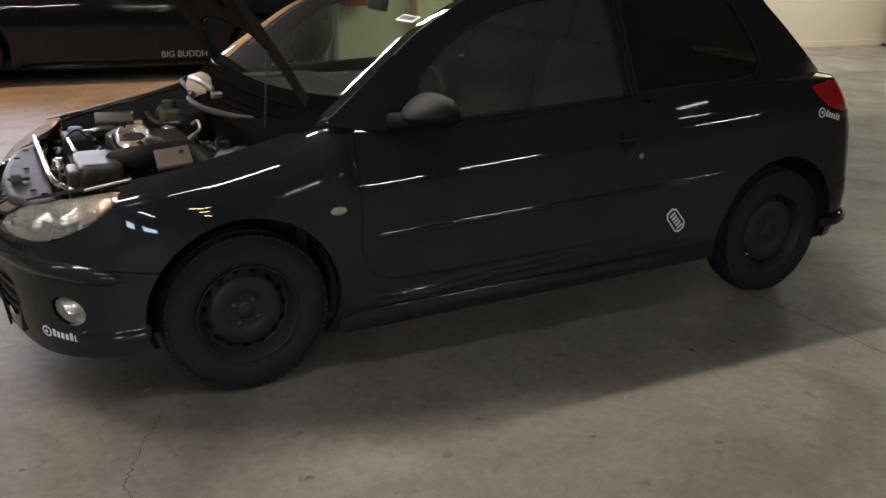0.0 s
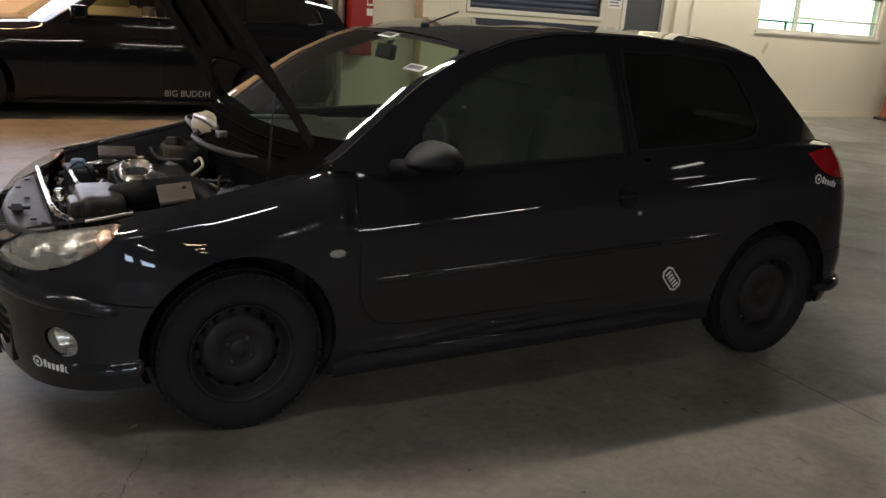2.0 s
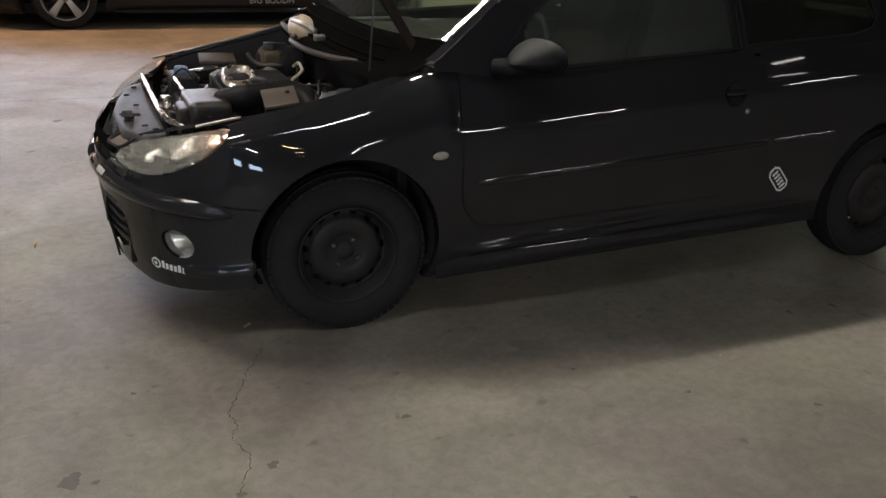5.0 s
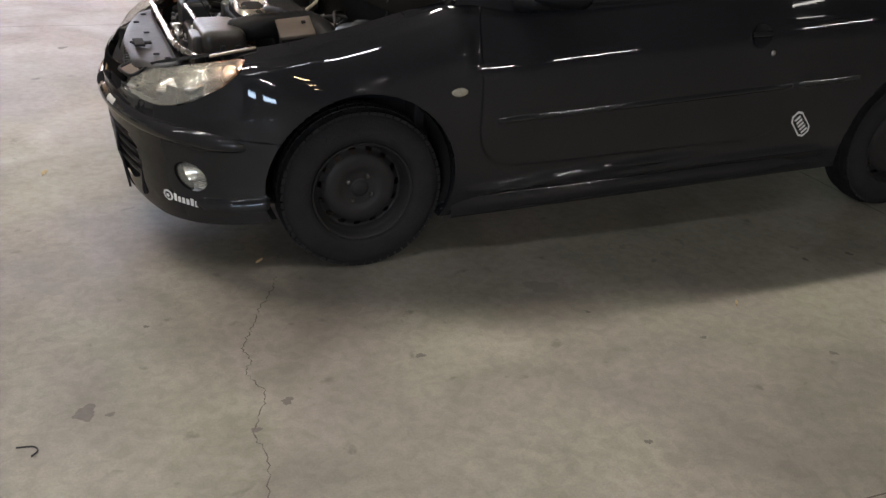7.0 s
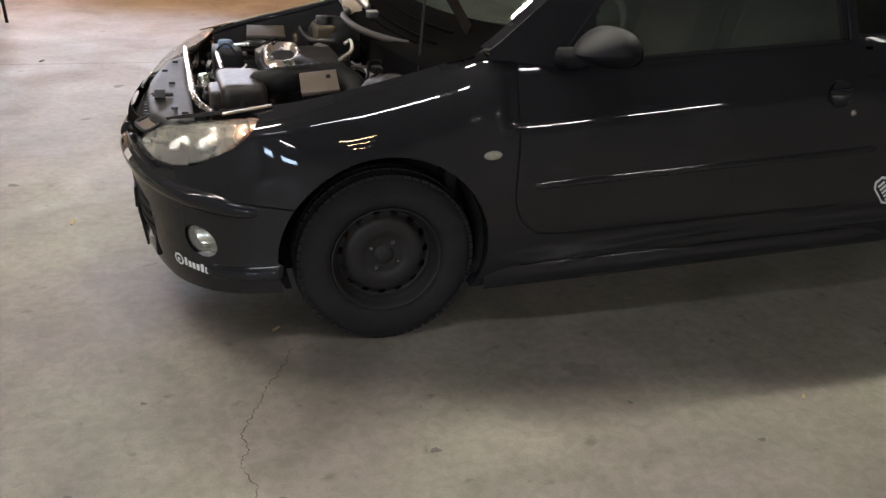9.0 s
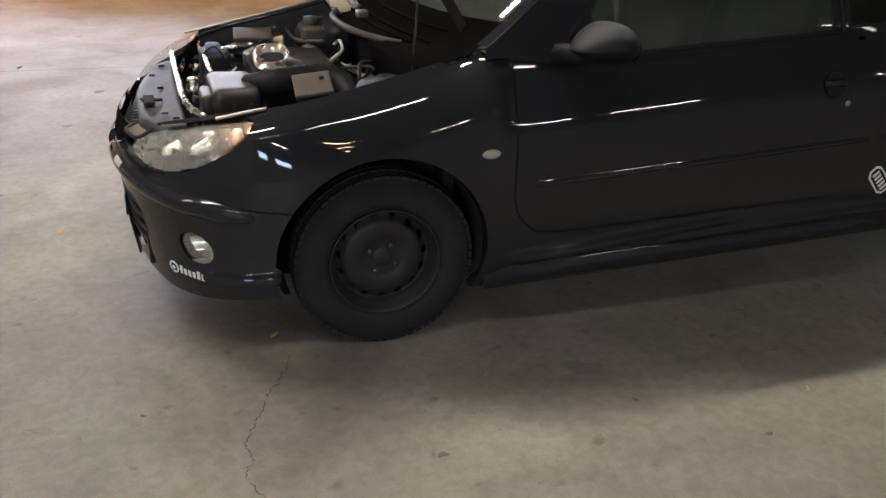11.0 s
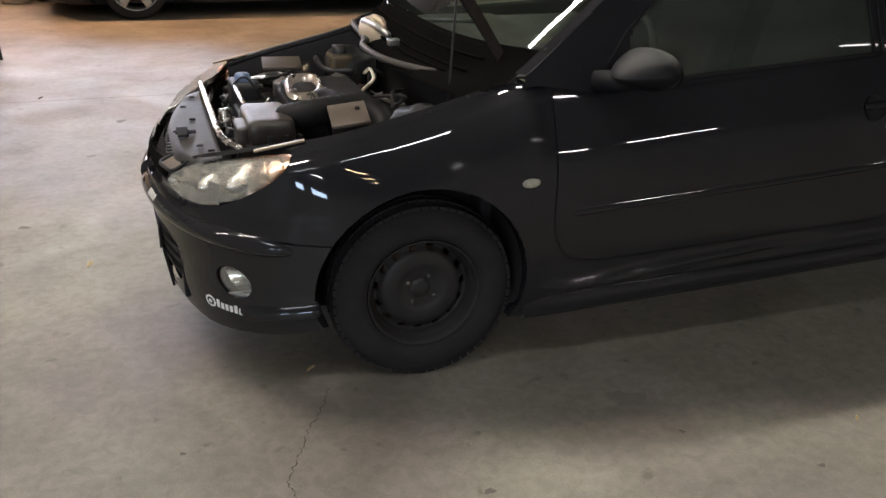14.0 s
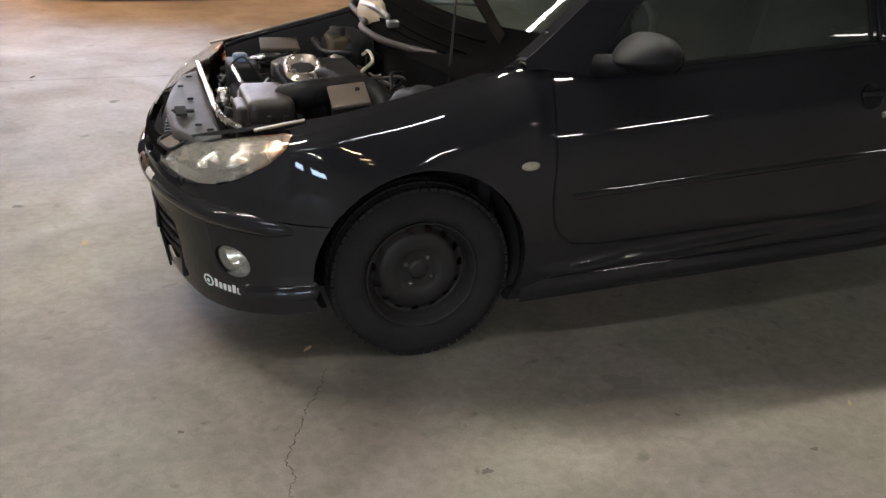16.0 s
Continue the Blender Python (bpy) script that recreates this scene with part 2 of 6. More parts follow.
def spline(points, n=6):
    """A smooth curve through points."""
    p = [Vector(q) for q in points]
    p = [2 * p[0] - p[1]] + p + [2 * p[-1] - p[-2]]
    out = []
    for i in range(1, len(p) - 2):
        for k in range(n):
            t = k / n
            out.append(0.5 * ((2 * p[i]) + (p[i + 1] - p[i - 1]) * t + (2 * p[i - 1] - 5 * p[i] + 4 * p[i + 1] - p[i + 2]) * t * t + (3 * p[i] - p[i - 1] - 3 * p[i + 1] + p[i + 2]) * t ** 3))
    out.append(p[-2])
    return out


def merge(bm, other):
    me = bpy.data.meshes.new("tmp")
    other.to_mesh(me)
    other.free()
    bm.from_mesh(me)
    bpy.data.meshes.remove(me)


def surf(fn, us, vs):
    """A sheet of quads through fn(u, v)."""
    bm = bmesh.new()
    g = [[bm.verts.new(fn(u, v)) for v in vs] for u in us]
    for i in range(len(us) - 1):
        for j in range(len(vs) - 1):
            try:
                bm.faces.new((g[i][j], g[i + 1][j], g[i + 1][j + 1], g[i][j + 1]))
            except ValueError:
                pass
    bmesh.ops.remove_doubles(bm, verts=bm.verts[:], dist=0.0002)
    bmesh.ops.recalc_face_normals(bm, faces=bm.faces[:])
    return bm


def it(x, *pairs):
    return float(np.interp(x, [p[0] for p in pairs], [p[1] for p in pairs]))


def its(x, h, *pairs):
    """The same, rounded off over h on either side."""
    xs, ys = [p[0] for p in pairs], [p[1] for p in pairs]
    return float(sum(np.interp(x + h * k / 4, xs, ys) * (5 - abs(k)) for k in range(-4, 5)) / 25)


def lin(a, b, n):
    return [a + (b - a) * i / (n - 1) for i in range(n)]


# ---------- car shells, cut while flat and then bent ----------
def cut(bm, poly, keep_out=True, keep_in=False):
    """Cuts the convex polygon (u, z) out of a flat sheet; returns the faces inside."""
    cx, cz = sum(p[0] for p in poly) / len(poly), sum(p[1] for p in poly) / len(poly)
    area = sum(poly[i][0] * poly[(i + 1) % len(poly)][1] - poly[(i + 1) % len(poly)][0] * poly[i][1] for i in range(len(poly)))
    if area < 0:
        poly = poly[::-1]
    n = len(poly)
    for i in range(n):
        p, q = poly[i], poly[(i + 1) % n]
        lo, hi = (min(p[0], q[0]) - 1e-4, min(p[1], q[1]) - 1e-4), (max(p[0], q[0]) + 1e-4, max(p[1], q[1]) + 1e-4)
        g = set()
        for f in bm.faces:
            xs, ys = [v.co.x for v in f.verts], [v.co.y for v in f.verts]
            if min(xs) <= hi[0] and max(xs) >= lo[0] and min(ys) <= hi[1] and max(ys) >= lo[1]:
                g.add(f)
                g.update(f.edges)
                g.update(f.verts)
        if g:
            bmesh.ops.bisect_plane(bm, geom=list(g), dist=1e-5, plane_co=(p[0], p[1], 0), plane_no=(q[1] - p[1], p[0] - q[0], 0))

    def inside(f):
        c = f.calc_center_median()
        return all((poly[(i + 1) % n][0] - poly[i][0]) * (c.y - poly[i][1]) - (poly[(i + 1) % n][1] - poly[i][1]) * (c.x - poly[i][0]) > 0 for i in range(n))

    ins = [f for f in bm.faces if inside(f)]
    if keep_in:
        s = set(ins)
        bmesh.ops.delete(bm, geom=[f for f in bm.faces if f not in s], context="FACES")
    else:
        bmesh.ops.delete(bm, geom=ins, context="FACES")


def grow(poly, d):
    """A convex polygon with each corner moved out by d from the middle of its sides."""
    out, n = [], len(poly)
    area = sum(poly[i][0] * poly[(i + 1) % n][1] - poly[(i + 1) % n][0] * poly[i][1] for i in range(n))
    s = 1 if area > 0 else -1
    for i in range(n):
        p, a, b = Vector(poly[i]), Vector(poly[i - 1]), Vector(poly[(i + 1) % n])
        e1, e2 = (p - a).normalized(), (b - p).normalized()
        n1, n2 = Vector((e1.y, -e1.x)) * s, Vector((e2.y, -e2.x)) * s
        m = (n1 + n2).normalized()
        out.append(tuple(p + m * d / max(0.4, m.dot(n1))))
    return out


def circle(cx, cz, r, n=28, sx=1.0, turn=0.0):
    out = []
    for i in range(n):
        a = 2 * math.pi * i / n
        x, z = r * sx * math.cos(a), r * math.sin(a)
        out.append((cx + x * math.cos(turn) - z * math.sin(turn), cz + x * math.sin(turn) + z * math.cos(turn)))
    return out


def flat_sheet(us, lo, hi, rows):
    """A flat net over us; rows is a number of even rows, or a list of shares of the height."""
    bm = bmesh.new()
    qs = [j / rows for j in range(rows + 1)] if isinstance(rows, int) else rows
    g = [[bm.verts.new((u, lo(u) + (hi(u) - lo(u)) * q, 0)) for q in qs] for u in us]
    for i in range(len(us) - 1):
        for j in range(len(qs) - 1):
            bm.faces.new((g[i][j], g[i + 1][j], g[i + 1][j + 1], g[i][j + 1]))
    return bm


def bend(bm, fn, side, lips=(), lip=0.045):
    """Maps a flat sheet to the car's side (side -1: the driver's) and turns in the edges of the arches."""
    flat = {v: (v.co.x, v.co.y) for v in bm.verts}
    rims = []
    for cx, cz, r in lips:
        rims += [e for e in bm.edges if len(e.link_faces) == 1 and all(abs(math.hypot(v.co.x - cx, v.co.y - cz) - r) < 0.006 for v in e.verts)]
    for v, (u, z) in flat.items():
        v.co = fn(u, z, side)
    if rims:
        r = bmesh.ops.extrude_edge_only(bm, edges=rims)
        for v in r["geom"]:
            if isinstance(v, bmesh.types.BMVert):
                v.co.y -= side * lip
        bmesh.ops.split_edges(bm, edges=[e for e in rims if e.is_valid])
    bmesh.ops.recalc_face_normals(bm, faces=bm.faces[:])
    c = sum((f.normal * f.calc_area() * (1 if f.calc_center_median().y * side > 0 else 0) for f in bm.faces), Vector())
    if c.y * side < 0:
        bmesh.ops.reverse_faces(bm, faces=bm.faces[:])
    return bm

# ---------- the garage ----------
X0, X1, Y0, Y1, ZC = -9.0, 14.85, -9.5, 7.5, 2.95
XJ, YJ = 3.27, 8.3   # the wall steps back behind the wagon


def slab(name, x0, x1, y0, y1, z0, z1, material, kind="structure", label="", cat="", w=0.0):
    ob = part(name, bbox(x0, x1, y0, y1, z0, z1, w), material, None, "", smooth=False)
    return tagged(ob, label, cat, kind=kind)


# the floor reaches to the walls
bm = surf(lambda x, y: Vector((x, y, 0)), lin(X0 - .2, X1 + .2, 30), lin(Y0 - .2, YJ + .2, 20))
for f in bm.faces:
    if f.normal.z < 0:
        f.normal_flip()
tagged(part("floor", bm, M_FLOOR), "smooth worn grey concrete garage floor with stains", "floor", kind="structure")


def wall_y(name, y, x0, x1, holes, z1=ZC, th=.2, out=1, material=None):
    """A wall along x with holes (x0, x1, z0, z1), built of butted blocks."""
    ob = empty(name)
    tagged(ob, "unseen south wall, toned dark for the car's reflections" if material else "cream painted rendered garage wall", "wall", kind="structure")
    xs = sorted({x0, x1, *[h[0] for h in holes], *[h[1] for h in holes]})
    bm = bmesh.new()
    for a, b in zip(xs, xs[1:]):
        hs = [h for h in holes if h[0] <= a and h[1] >= b]
        z = 0.0
        for h in sorted(hs, key=lambda q: q[2]):
            if h[2] > z:
                box(bm, a, b, min(y, y + out * th), max(y, y + out * th), z, h[2])
            z = h[3]
        if z < z1:
            box(bm, a, b, min(y, y + out * th), max(y, y + out * th), z, z1)
    part("wall_face", bm, material or M_WALL, ob, smooth=False)
    return ob


WIN = (10.80, 13.83, 1.40, 2.11)
SHUT = (5.36, 7.56, 1.42, 2.75)
DOORW = (8.015, 8.775, 0.0, 2.02)
wall_y("wall_north", Y1, XJ, X1, [WIN, SHUT, DOORW])
wall_y("wall_north_west", YJ, X0, XJ, [(-3.4, .9, 1.62, 2.36)])
slab("wall_step", XJ - .08, XJ, Y1 + .2, YJ, 0, ZC, M_WALL, label="cream painted wall return beside the wagon", cat="wall")
# south and west walls are unseen; the room's dimness is put into their colour
wall_y("wall_south", Y0, X0, X1, [(-8.0, -6.4, 1.75, 2.25), (-5.0, -3.4, 1.75, 2.25)], out=-1, material=M_UNSEEN_WALL)
for nm, xa, xb in (("wall_east", X1, X1 + .2), ("wall_west", X0 - .2, X0)):
    slab(nm, xa, xb, Y0 - .2, YJ + .2, 0, ZC, M_WALL if nm == "wall_east" else M_UNSEEN_WALL, label="cream painted end wall of the garage" if nm == "wall_east" else "unseen west wall, toned dark for the car's reflections", cat="wall")
# the ceiling's lack of light is put into its dark colour
slab("ceiling", X0 - .2, X1 + .2, Y0 - .2, YJ + .2, ZC, ZC + .2, M_CEIL, label="dark unlit concrete garage ceiling", cat="ceiling")


def tube_row(x0, y, n, watts, col=(1.0, .925, .815), ln=1.25, gap=.55, z=2.82, aim=0.0):
    for i in range(n):
        a = x0 + i * (ln + gap) + ln / 2
        lamp = tagged(empty("unseen_ceiling_lamp", pose(a, y, z)), "unseen tube lamp placed under the ceiling", "lamp", "ceiling tube lamps")
        part("lamp_housing", bbox(-ln / 2, ln / 2, -.05, .05, .02, .06, .006), M_TRIM, lamp)
        for sx in (-1, 1):
            part("hanger", bbox(sx * ln * .4 - .01, sx * ln * .4 + .01, -.01, .01, .06, ZC - z, 0), M_TRIM, lamp)
        area_lamp("tube_light", pose(a, y, z, math.degrees(math.atan(aim)), 0, 0), ln * .96, .045, watts, col)


tube_row(-5.6, .2, 2, 12)
tube_row(-2.0, .2, 2, 54)
tube_row(1.6, .2, 1, 38)
tube_row(-6.35, -6.4, 2, 74, (1.0, .95, .91), ln=1.1, gap=2.2)
# short unseen lamps, added only for the orange streaks on the wing
for x_, y_, l_ in ((-.18, -3.5, .15), (-.12, -4.1, .12), (-.06, -4.8, .09)):
    tube_row(x_, y_, 1, 9 * l_ / .4, (1.0, .74, .42), ln=l_)
# two unseen pieces added to the back row for short streaks on the side
tube_row(.92, -6.4, 1, 6, (1.0, .95, .91), ln=.12)
tube_row(2.45, -6.4, 1, 29, (1.0, .95, .91), ln=.70)
tube_row(3.55, -6.4, 2, 41, (1.0, .95, .91), ln=1.1, gap=2.2)
# faint unseen lamp, added for one streak in the door glass
tube_row(4.86, -4.15, 1, .9, (1.0, .96, .90), ln=.36)
# unseen weak lamps, added to draw the streak along the wing's crest
tube_row(-2.2, -1.9, 1, 14, (.95, .97, 1.0))
tube_row(-.29, -1.9, 1, 6, (.95, .97, 1.0), ln=.40)
# unseen orange lamps, added to warm the wall and floor behind the wagon
tube_row(-3.2, 6.7, 3, 85, (1.0, .57, .31), aim=.35)
# unseen lamps added to brighten the north wall and the far floor
tube_row(4.2, 5.2, 2, 40, (1.0, .95, .82), aim=.6)
tube_row(8.6, 6.75, 3, 40, (1.0, .93, .83), aim=.2)
tube_row(8.6, 2.6, 3, 75, (1.0, .93, .83))
area_lamp("daylight", look((-7.2, Y0 - .05, 2.0), (-4.5, 0, .8)), 1.55, .46, 70, (.55, .74, 1.0))
area_lamp("daylight", look((-4.2, Y0 - .05, 2.0), (-2.0, 0, .8)), 1.55, .46, 70, (.55, .74, 1.0))
area_lamp("daylight", look((-1.25, YJ + .1, 1.99), (-1.6, 0, .0)), 4.2, .70, 92, (.74, .76, 1.0))

# ---------- the black hatchback ----------
XC, XR = -0.10, 2.50          # where nose and tail begin to round off
UX, UN = -0.42, -1.0          # from here on the nose is unrolled by angle
TX, TN = 2.74, 3.30           # the same for the tail


def half_width(z):
    return its(z, .035, (.12, .72), (.17, .755), (.23, .782), (.30, .796), (.345, .800), (.42, .809), (.50, .815), (.58, .820), (.66, .822), (.72, .821), (.755, .816), (.79, .804), (.83, .787), (.88, .768), (.94, .748), (1.05, .72))


def nose_x(z):
    return its(z, .03, (.12, -.70), (.2, -.735), (.3, -.752), (.4, -.762), (.5, -.768), (.56, -.758), (.6, -.737), (.7, -.69), (.8, -.62))


def tail_x(z):
    return its(z, .03, (.18, 3.00), (.24, 3.06), (.34, 3.12), (.47, 3.115), (.52, 3.09), (.6, 3.075), (.75, 3.02), (.9, 2.935), (1.07, 2.75))


def top_z(u):
    return its(u, .07, (-1.0, .60), (-.85, .612), (-.74, .638), (-.66, .674), (-.58, .698), (-.5, .722), (-.42, .743), (-.3, .765), (-.2, .785), (0, .831), (.2, .884), (.3, .922), (.38, .905),
              (.5, .888), (.74, .893), (1.12, .915), (1.52, .94), (2.16, .972), (2.5, .985), (2.7, .985), (3.3, .97))


def low_z(u):
    return it(u, (-1.0, .185), (-.78, .195), (-.66, .188), (-.54, .203), (-.36, .226), (-.28, .226), (.2, .175), (.3, .172), (1.1, .188), (2.0, .218), (2.6, .23), (2.75, .235), (3.3, .235))


def shell(u, z, side):
    zs = z - max(0, min(1, (z - .42) / .16)) * .085 * max(-1.2, min(1.3, u - 1.15))
    w = half_width(zs)
    k = max(0, min(1, (.372 - u) / .06))
    wf = k * k * (3 - 2 * k)
    if zs > .66:
        w += wf * (.8215 - w)
    if u < -.1:
        w += min(1, (-.1 - u) / .15) * max(0, .800 - w) * .8 * (z > .1)
    elif u > 2.5:
        w += min(1, (u - 2.5) / .15) * max(0, .795 - w) * .8 * (z < .5)
    d = top_z(u) - z
    if u < .40:
        k = min(1, max(0, (.35 - u) / .14))
        tight = k * (.125 + .015 * wf) * max(0, 1 - d / (.07 - .020 * wf)) ** 2
        broad = wf * (.117 * max(0, 1 - d / .21) ** 1.97 + .049 * max(0, 1 - d / .045) ** 2)
        q = min(1, max(0, (u + .46) / .36))
        q = q * q * (3 - 2 * q)
        w -= tight * (1 - q) + broad * q      # the wing's crest is broad behind the lamp
    # pressed lines low on the sill
    k = min(1, max(0, (u - .36) / .12)) * min(1, max(0, (1.98 - u) / .12))
    if k > 0 and z < .42:
        w += k * .012 * math.exp(-((z - it(u, (.45, .268), (1.0, .285), (1.65, .311))) / .019) ** 2)
        w += k * .0118 * min(1, max(0, (1.42 - u) / .3)) * math.exp(-((z - it(u, (.45, .277), (.85, .311), (1.2, .334))) / .016) ** 2)
    p = it(z, (.26, 3.6), (.40, 3.0), (.52, 2.6), (.75, 2.4))
    if u < XC:
        n = XC - nose_x(z)
        if u > UX:
            k = ((XC - u) / n) ** p
            x, y = u, w * math.sqrt(max(0, 1 - k))
        else:
            a = math.acos(((XC - UX) / n) ** (p / 2)) * max(0, 1 - (UX - u) / (UX - UN))
            x, y = XC - n * math.cos(a) ** (2 / p), w * math.sin(a)
    elif u > XR:
        n = tail_x(z) - XR
        if u < TX:
            x, y = u, w * math.sqrt(max(0, 1 - ((u - XR) / n) ** 4.6))
        else:
            a = math.acos(((TX - XR) / n) ** 2.3) * max(0, 1 - (u - TX) / (TN - TX))
            x, y = XR + n * math.cos(a) ** (2 / 4.6), w * math.sin(a)
    else:
        x, y = u, w
    # flared wheel arches
    for ax, az, r in ARCHES:
        e = math.hypot(u - ax, z - az) - r
        if 0 <= e + .01 < .05:
            y += .0022 * (.5 + .5 * math.cos(math.pi * (e + .01) / .05))
    return Vector((x, side * y, z))


ARCHES = ((-0.020, 0.322, 0.327), (2.40, 0.305, 0.352))
DOOR = [(.376, 1.3), (.376, .52), (.388, .455), (.418, .402), (.47, .366), (.56, .357), (1.58, .386), (1.65, .412), (1.70, .48), (1.722, .58), (1.722, .66), (1.69, .80), (1.63, .905), (1.60, 1.3)]
LAMP = [(-.792, .574), (-.775, .606), (-.725, .634), (-.673, .661), (-.569, .694), (-.471, .722), (-.399, .740), (-.379, .737), (-.392, .720), (-.455, .661), (-.525, .613), (-.58, .580), (-.63, .565), (-.70, .560), (-.755, .565)]
FOG = circle(-.549, .360, .043, 20, 1.18, radians(-32))
BUMPER = [(-1.1, .05), (-.25, .05), (-.25, .494), (-.45, .506), (-.6, .510), (-.8, .513), (-1.1, .513)]
INTAKE = [(-1.1, .25), (-.80, .25), (-.755, .275), (-.735, .32), (-.745, .385), (-.79, .42), (-1.1, .43)]
UPPER_GRILLE = [(-1.1, .535), (-.84, .540), (-.815, .560), (-.83, .580), (-1.1, .580)]
TAIL_LAMP = [(2.505, .953), (2.548, .905), (2.60, .868), (2.66, .850), (2.72, .840), (2.85, .838), (2.90, .93), (2.85, .976), (2.63, .974), (2.56, .966)]
REAR_BUMPER = [(2.66, .05), (4, .05), (4, .50), (2.80, .50), (2.70, .49), (2.66, .45)]

ROWS = lin(0, .30, 28)[:-1] + lin(.30, .66, 10)[:-1] + lin(.66, 1, 27)     # closer where the metal curves
US = lin(UN, UX, 30)[:-1] + lin(UX, .36, 40)[:-1] + lin(.36, 2.0, 30)[:-1] + lin(2.0, TX, 24)[:-1] + lin(TX, TN, 16)


def car_sheet():
    return flat_sheet(US, low_z, top_z, ROWS)


def both(make):
    a = make(-1)
    merge(a, make(1))
    bmesh.ops.remove_doubles(a, verts=[v for v in a.verts if abs(v.co.y) < .002], dist=.004)
    return a


car = tagged(empty("hatchback_car", pose(0, 0, 0)), "black three-door hatchback with raised bonnet on concrete floor", "car")


def main_body(side):
    bm = car_sheet()
    for ax, az, r in ARCHES:
        cut(bm, circle(ax, az, r, 40))
    for p in (DOOR, LAMP, BUMPER, REAR_BUMPER, TAIL_LAMP):
        cut(bm, grow(p, .0022))
    cut(bm, UPPER_GRILLE)
    return bend(bm, shell, side, ARCHES)


part("body", both(main_body), M_PAINT, car)


def panel(poly, side, holes=(), lips=False, inset=-.0022, fn=shell):
    bm = car_sheet()
    cut(bm, grow(poly, inset), keep_in=True)
    for h in holes:
        cut(bm, h)
    if lips:
        for ax, az, r in ARCHES:
            cut(bm, circle(ax, az, r, 40))
    return bend(bm, fn, side, ARCHES if lips else ())


HANDLE = circle(1.500, .790, .043, 22, 1.12)
doors = {}
for side in (-1, 1):
    doors[side] = part("door", panel(DOOR, side, (HANDLE,)), M_PAINT, car, "glossy black door with stickers")
front_bumper = part("front_bumper", both(lambda s: panel(BUMPER, s, (INTAKE, FOG), True)), M_PAINT, car)
rear_bumper = part("rear_bumper", both(lambda s: panel(REAR_BUMPER, s, (), True)), M_PAINT, car)


def offset_shell(d):
    """The shell moved outwards by d."""
    def fn(u, z, side):
        p = shell(u, z, side)
        a, b = shell(u + .004, z, side) - p, shell(u, z + .004, side) - p
        n = a.cross(b).normalized()
        if n.y * side < 0 or (abs(n.y) < .05 and n.x * (1 if u > 1 else -1) < 0):
            n = -n
        return p + n * d
    return fn


# black lining close behind the gaps
def lining(side):
    bm = flat_sheet(US[20:], low_z, lambda u: top_z(u) - .02, 16)
    for ax, az, r in ARCHES:
        cut(bm, circle(ax, az, r + .003, 40))
    cut(bm, grow(LAMP, .03))
    cut(bm, grow(FOG, .02))
    return bend(bm, offset_shell(-.016), side)


part("lining", both(lining), M_GAP, car)

# rubbing strips along the doors and wings
STRIP = [(.44, .520), (1.70, .585), (1.70, .612), (.44, .547)]
STRIP_R = [(1.73, .587), (2.03, .602), (2.04, .610), (2.03, .626), (1.73, .614)]
for side in (-1, 1):
    for poly, par in ((STRIP, doors[side]), (STRIP_R, car)):
        (xa, za), (xb, zb) = ((poly[0][0] + poly[-1][0]) / 2, (poly[0][1] + poly[-1][1]) / 2), (1.70, .5985) if par is not car else (2.04, .6145)
        prof, dz_, out_ = [(-.0130, -.005)], -.0130, .003
        for a, r in [(q, .016) for q in lin(-.40, .34, 8)] + [(q, .12) for q in lin(.350, .535, 10)] + [(.8, .006), (1.2, .006)]:     # round below, flatter above
            prof.append((dz_, out_))
            st = .0016 if r < .05 else .0018
            dz_, out_ = dz_ + st * math.cos(a), out_ - st * math.sin(a)
        prof += [(dz_, out_), (dz_ + .0004, -.005)]

        def strip_fn(x, i):
            dz, out = prof[int(i)]
            k = min(1, (x - xa) / .012 + .25, (xb - x) / .012 + .25)
            z = za + (zb - za) * (x - xa) / (xb - xa) + dz * (.6 + .4 * k)
            return offset_shell(out * (.2 + .8 * k) if out > 0 else out)(x, z, side)
        bm = surf(strip_fn, [xa, xa + .004, xa + .012] + lin(xa + .03, xb - .03, 26) + [xb - .012, xb - .004, xb], range(len(prof)))
        bmesh.ops.recalc_face_normals(bm, faces=bm.faces[:])
        part("rubbing_strip", bm, M_PAINT, par)
# side skirts, rounded ledge under the doors
for side in (-1, 1):
    bm = surf(lambda x, a: Vector((x, side * (.775 + it(x, (.30, .0), (.5, .026), (1.7, .026), (2.0, .0)) * math.sin(a)), it(x, (.3, .205), (2.0, .255)) + .048 * -math.cos(a) + .012)), lin(.31, 2.02, 30), lin(0, math.pi, 10))
    part("side_skirt", bm, M_PAINT, car)

# ---- headlights ----
# chrome; the amber bulb's peach reflection is put into the colour towards the indicator corner
M_BOWL = mat("headlight_bowl", (.92, .91, .88), .24, 1.0, var=.08)
_nt = M_BOWL.node_tree
_sep, _mr, _mx = _nt.nodes.new("ShaderNodeSeparateXYZ"), _nt.nodes.new("ShaderNodeMapRange"), _nt.nodes.new("ShaderNodeMix")
_mx.data_type = "RGBA"
_nt.links.new([n for n in _nt.nodes if n.type == "TEX_COORD"][0].outputs["Object"], _sep.inputs[0])
_nt.links.new(_sep.outputs["X"], _mr.inputs["Value"])
_mr.inputs["From Min"].default_value, _mr.inputs["From Max"].default_value = -.51, -.43
_nt.links.new(_mr.outputs[0], _mx.inputs["Factor"])
_bs = _nt.nodes["Principled BSDF"]
_nt.links.new(_bs.inputs["Base Color"].links[0].from_socket, _mx.inputs["A"])
_mx.inputs["B"].default_value = (.86, .52, .36, 1)
_nt.links.new(_mx.outputs["Result"], _bs.inputs["Base Color"])
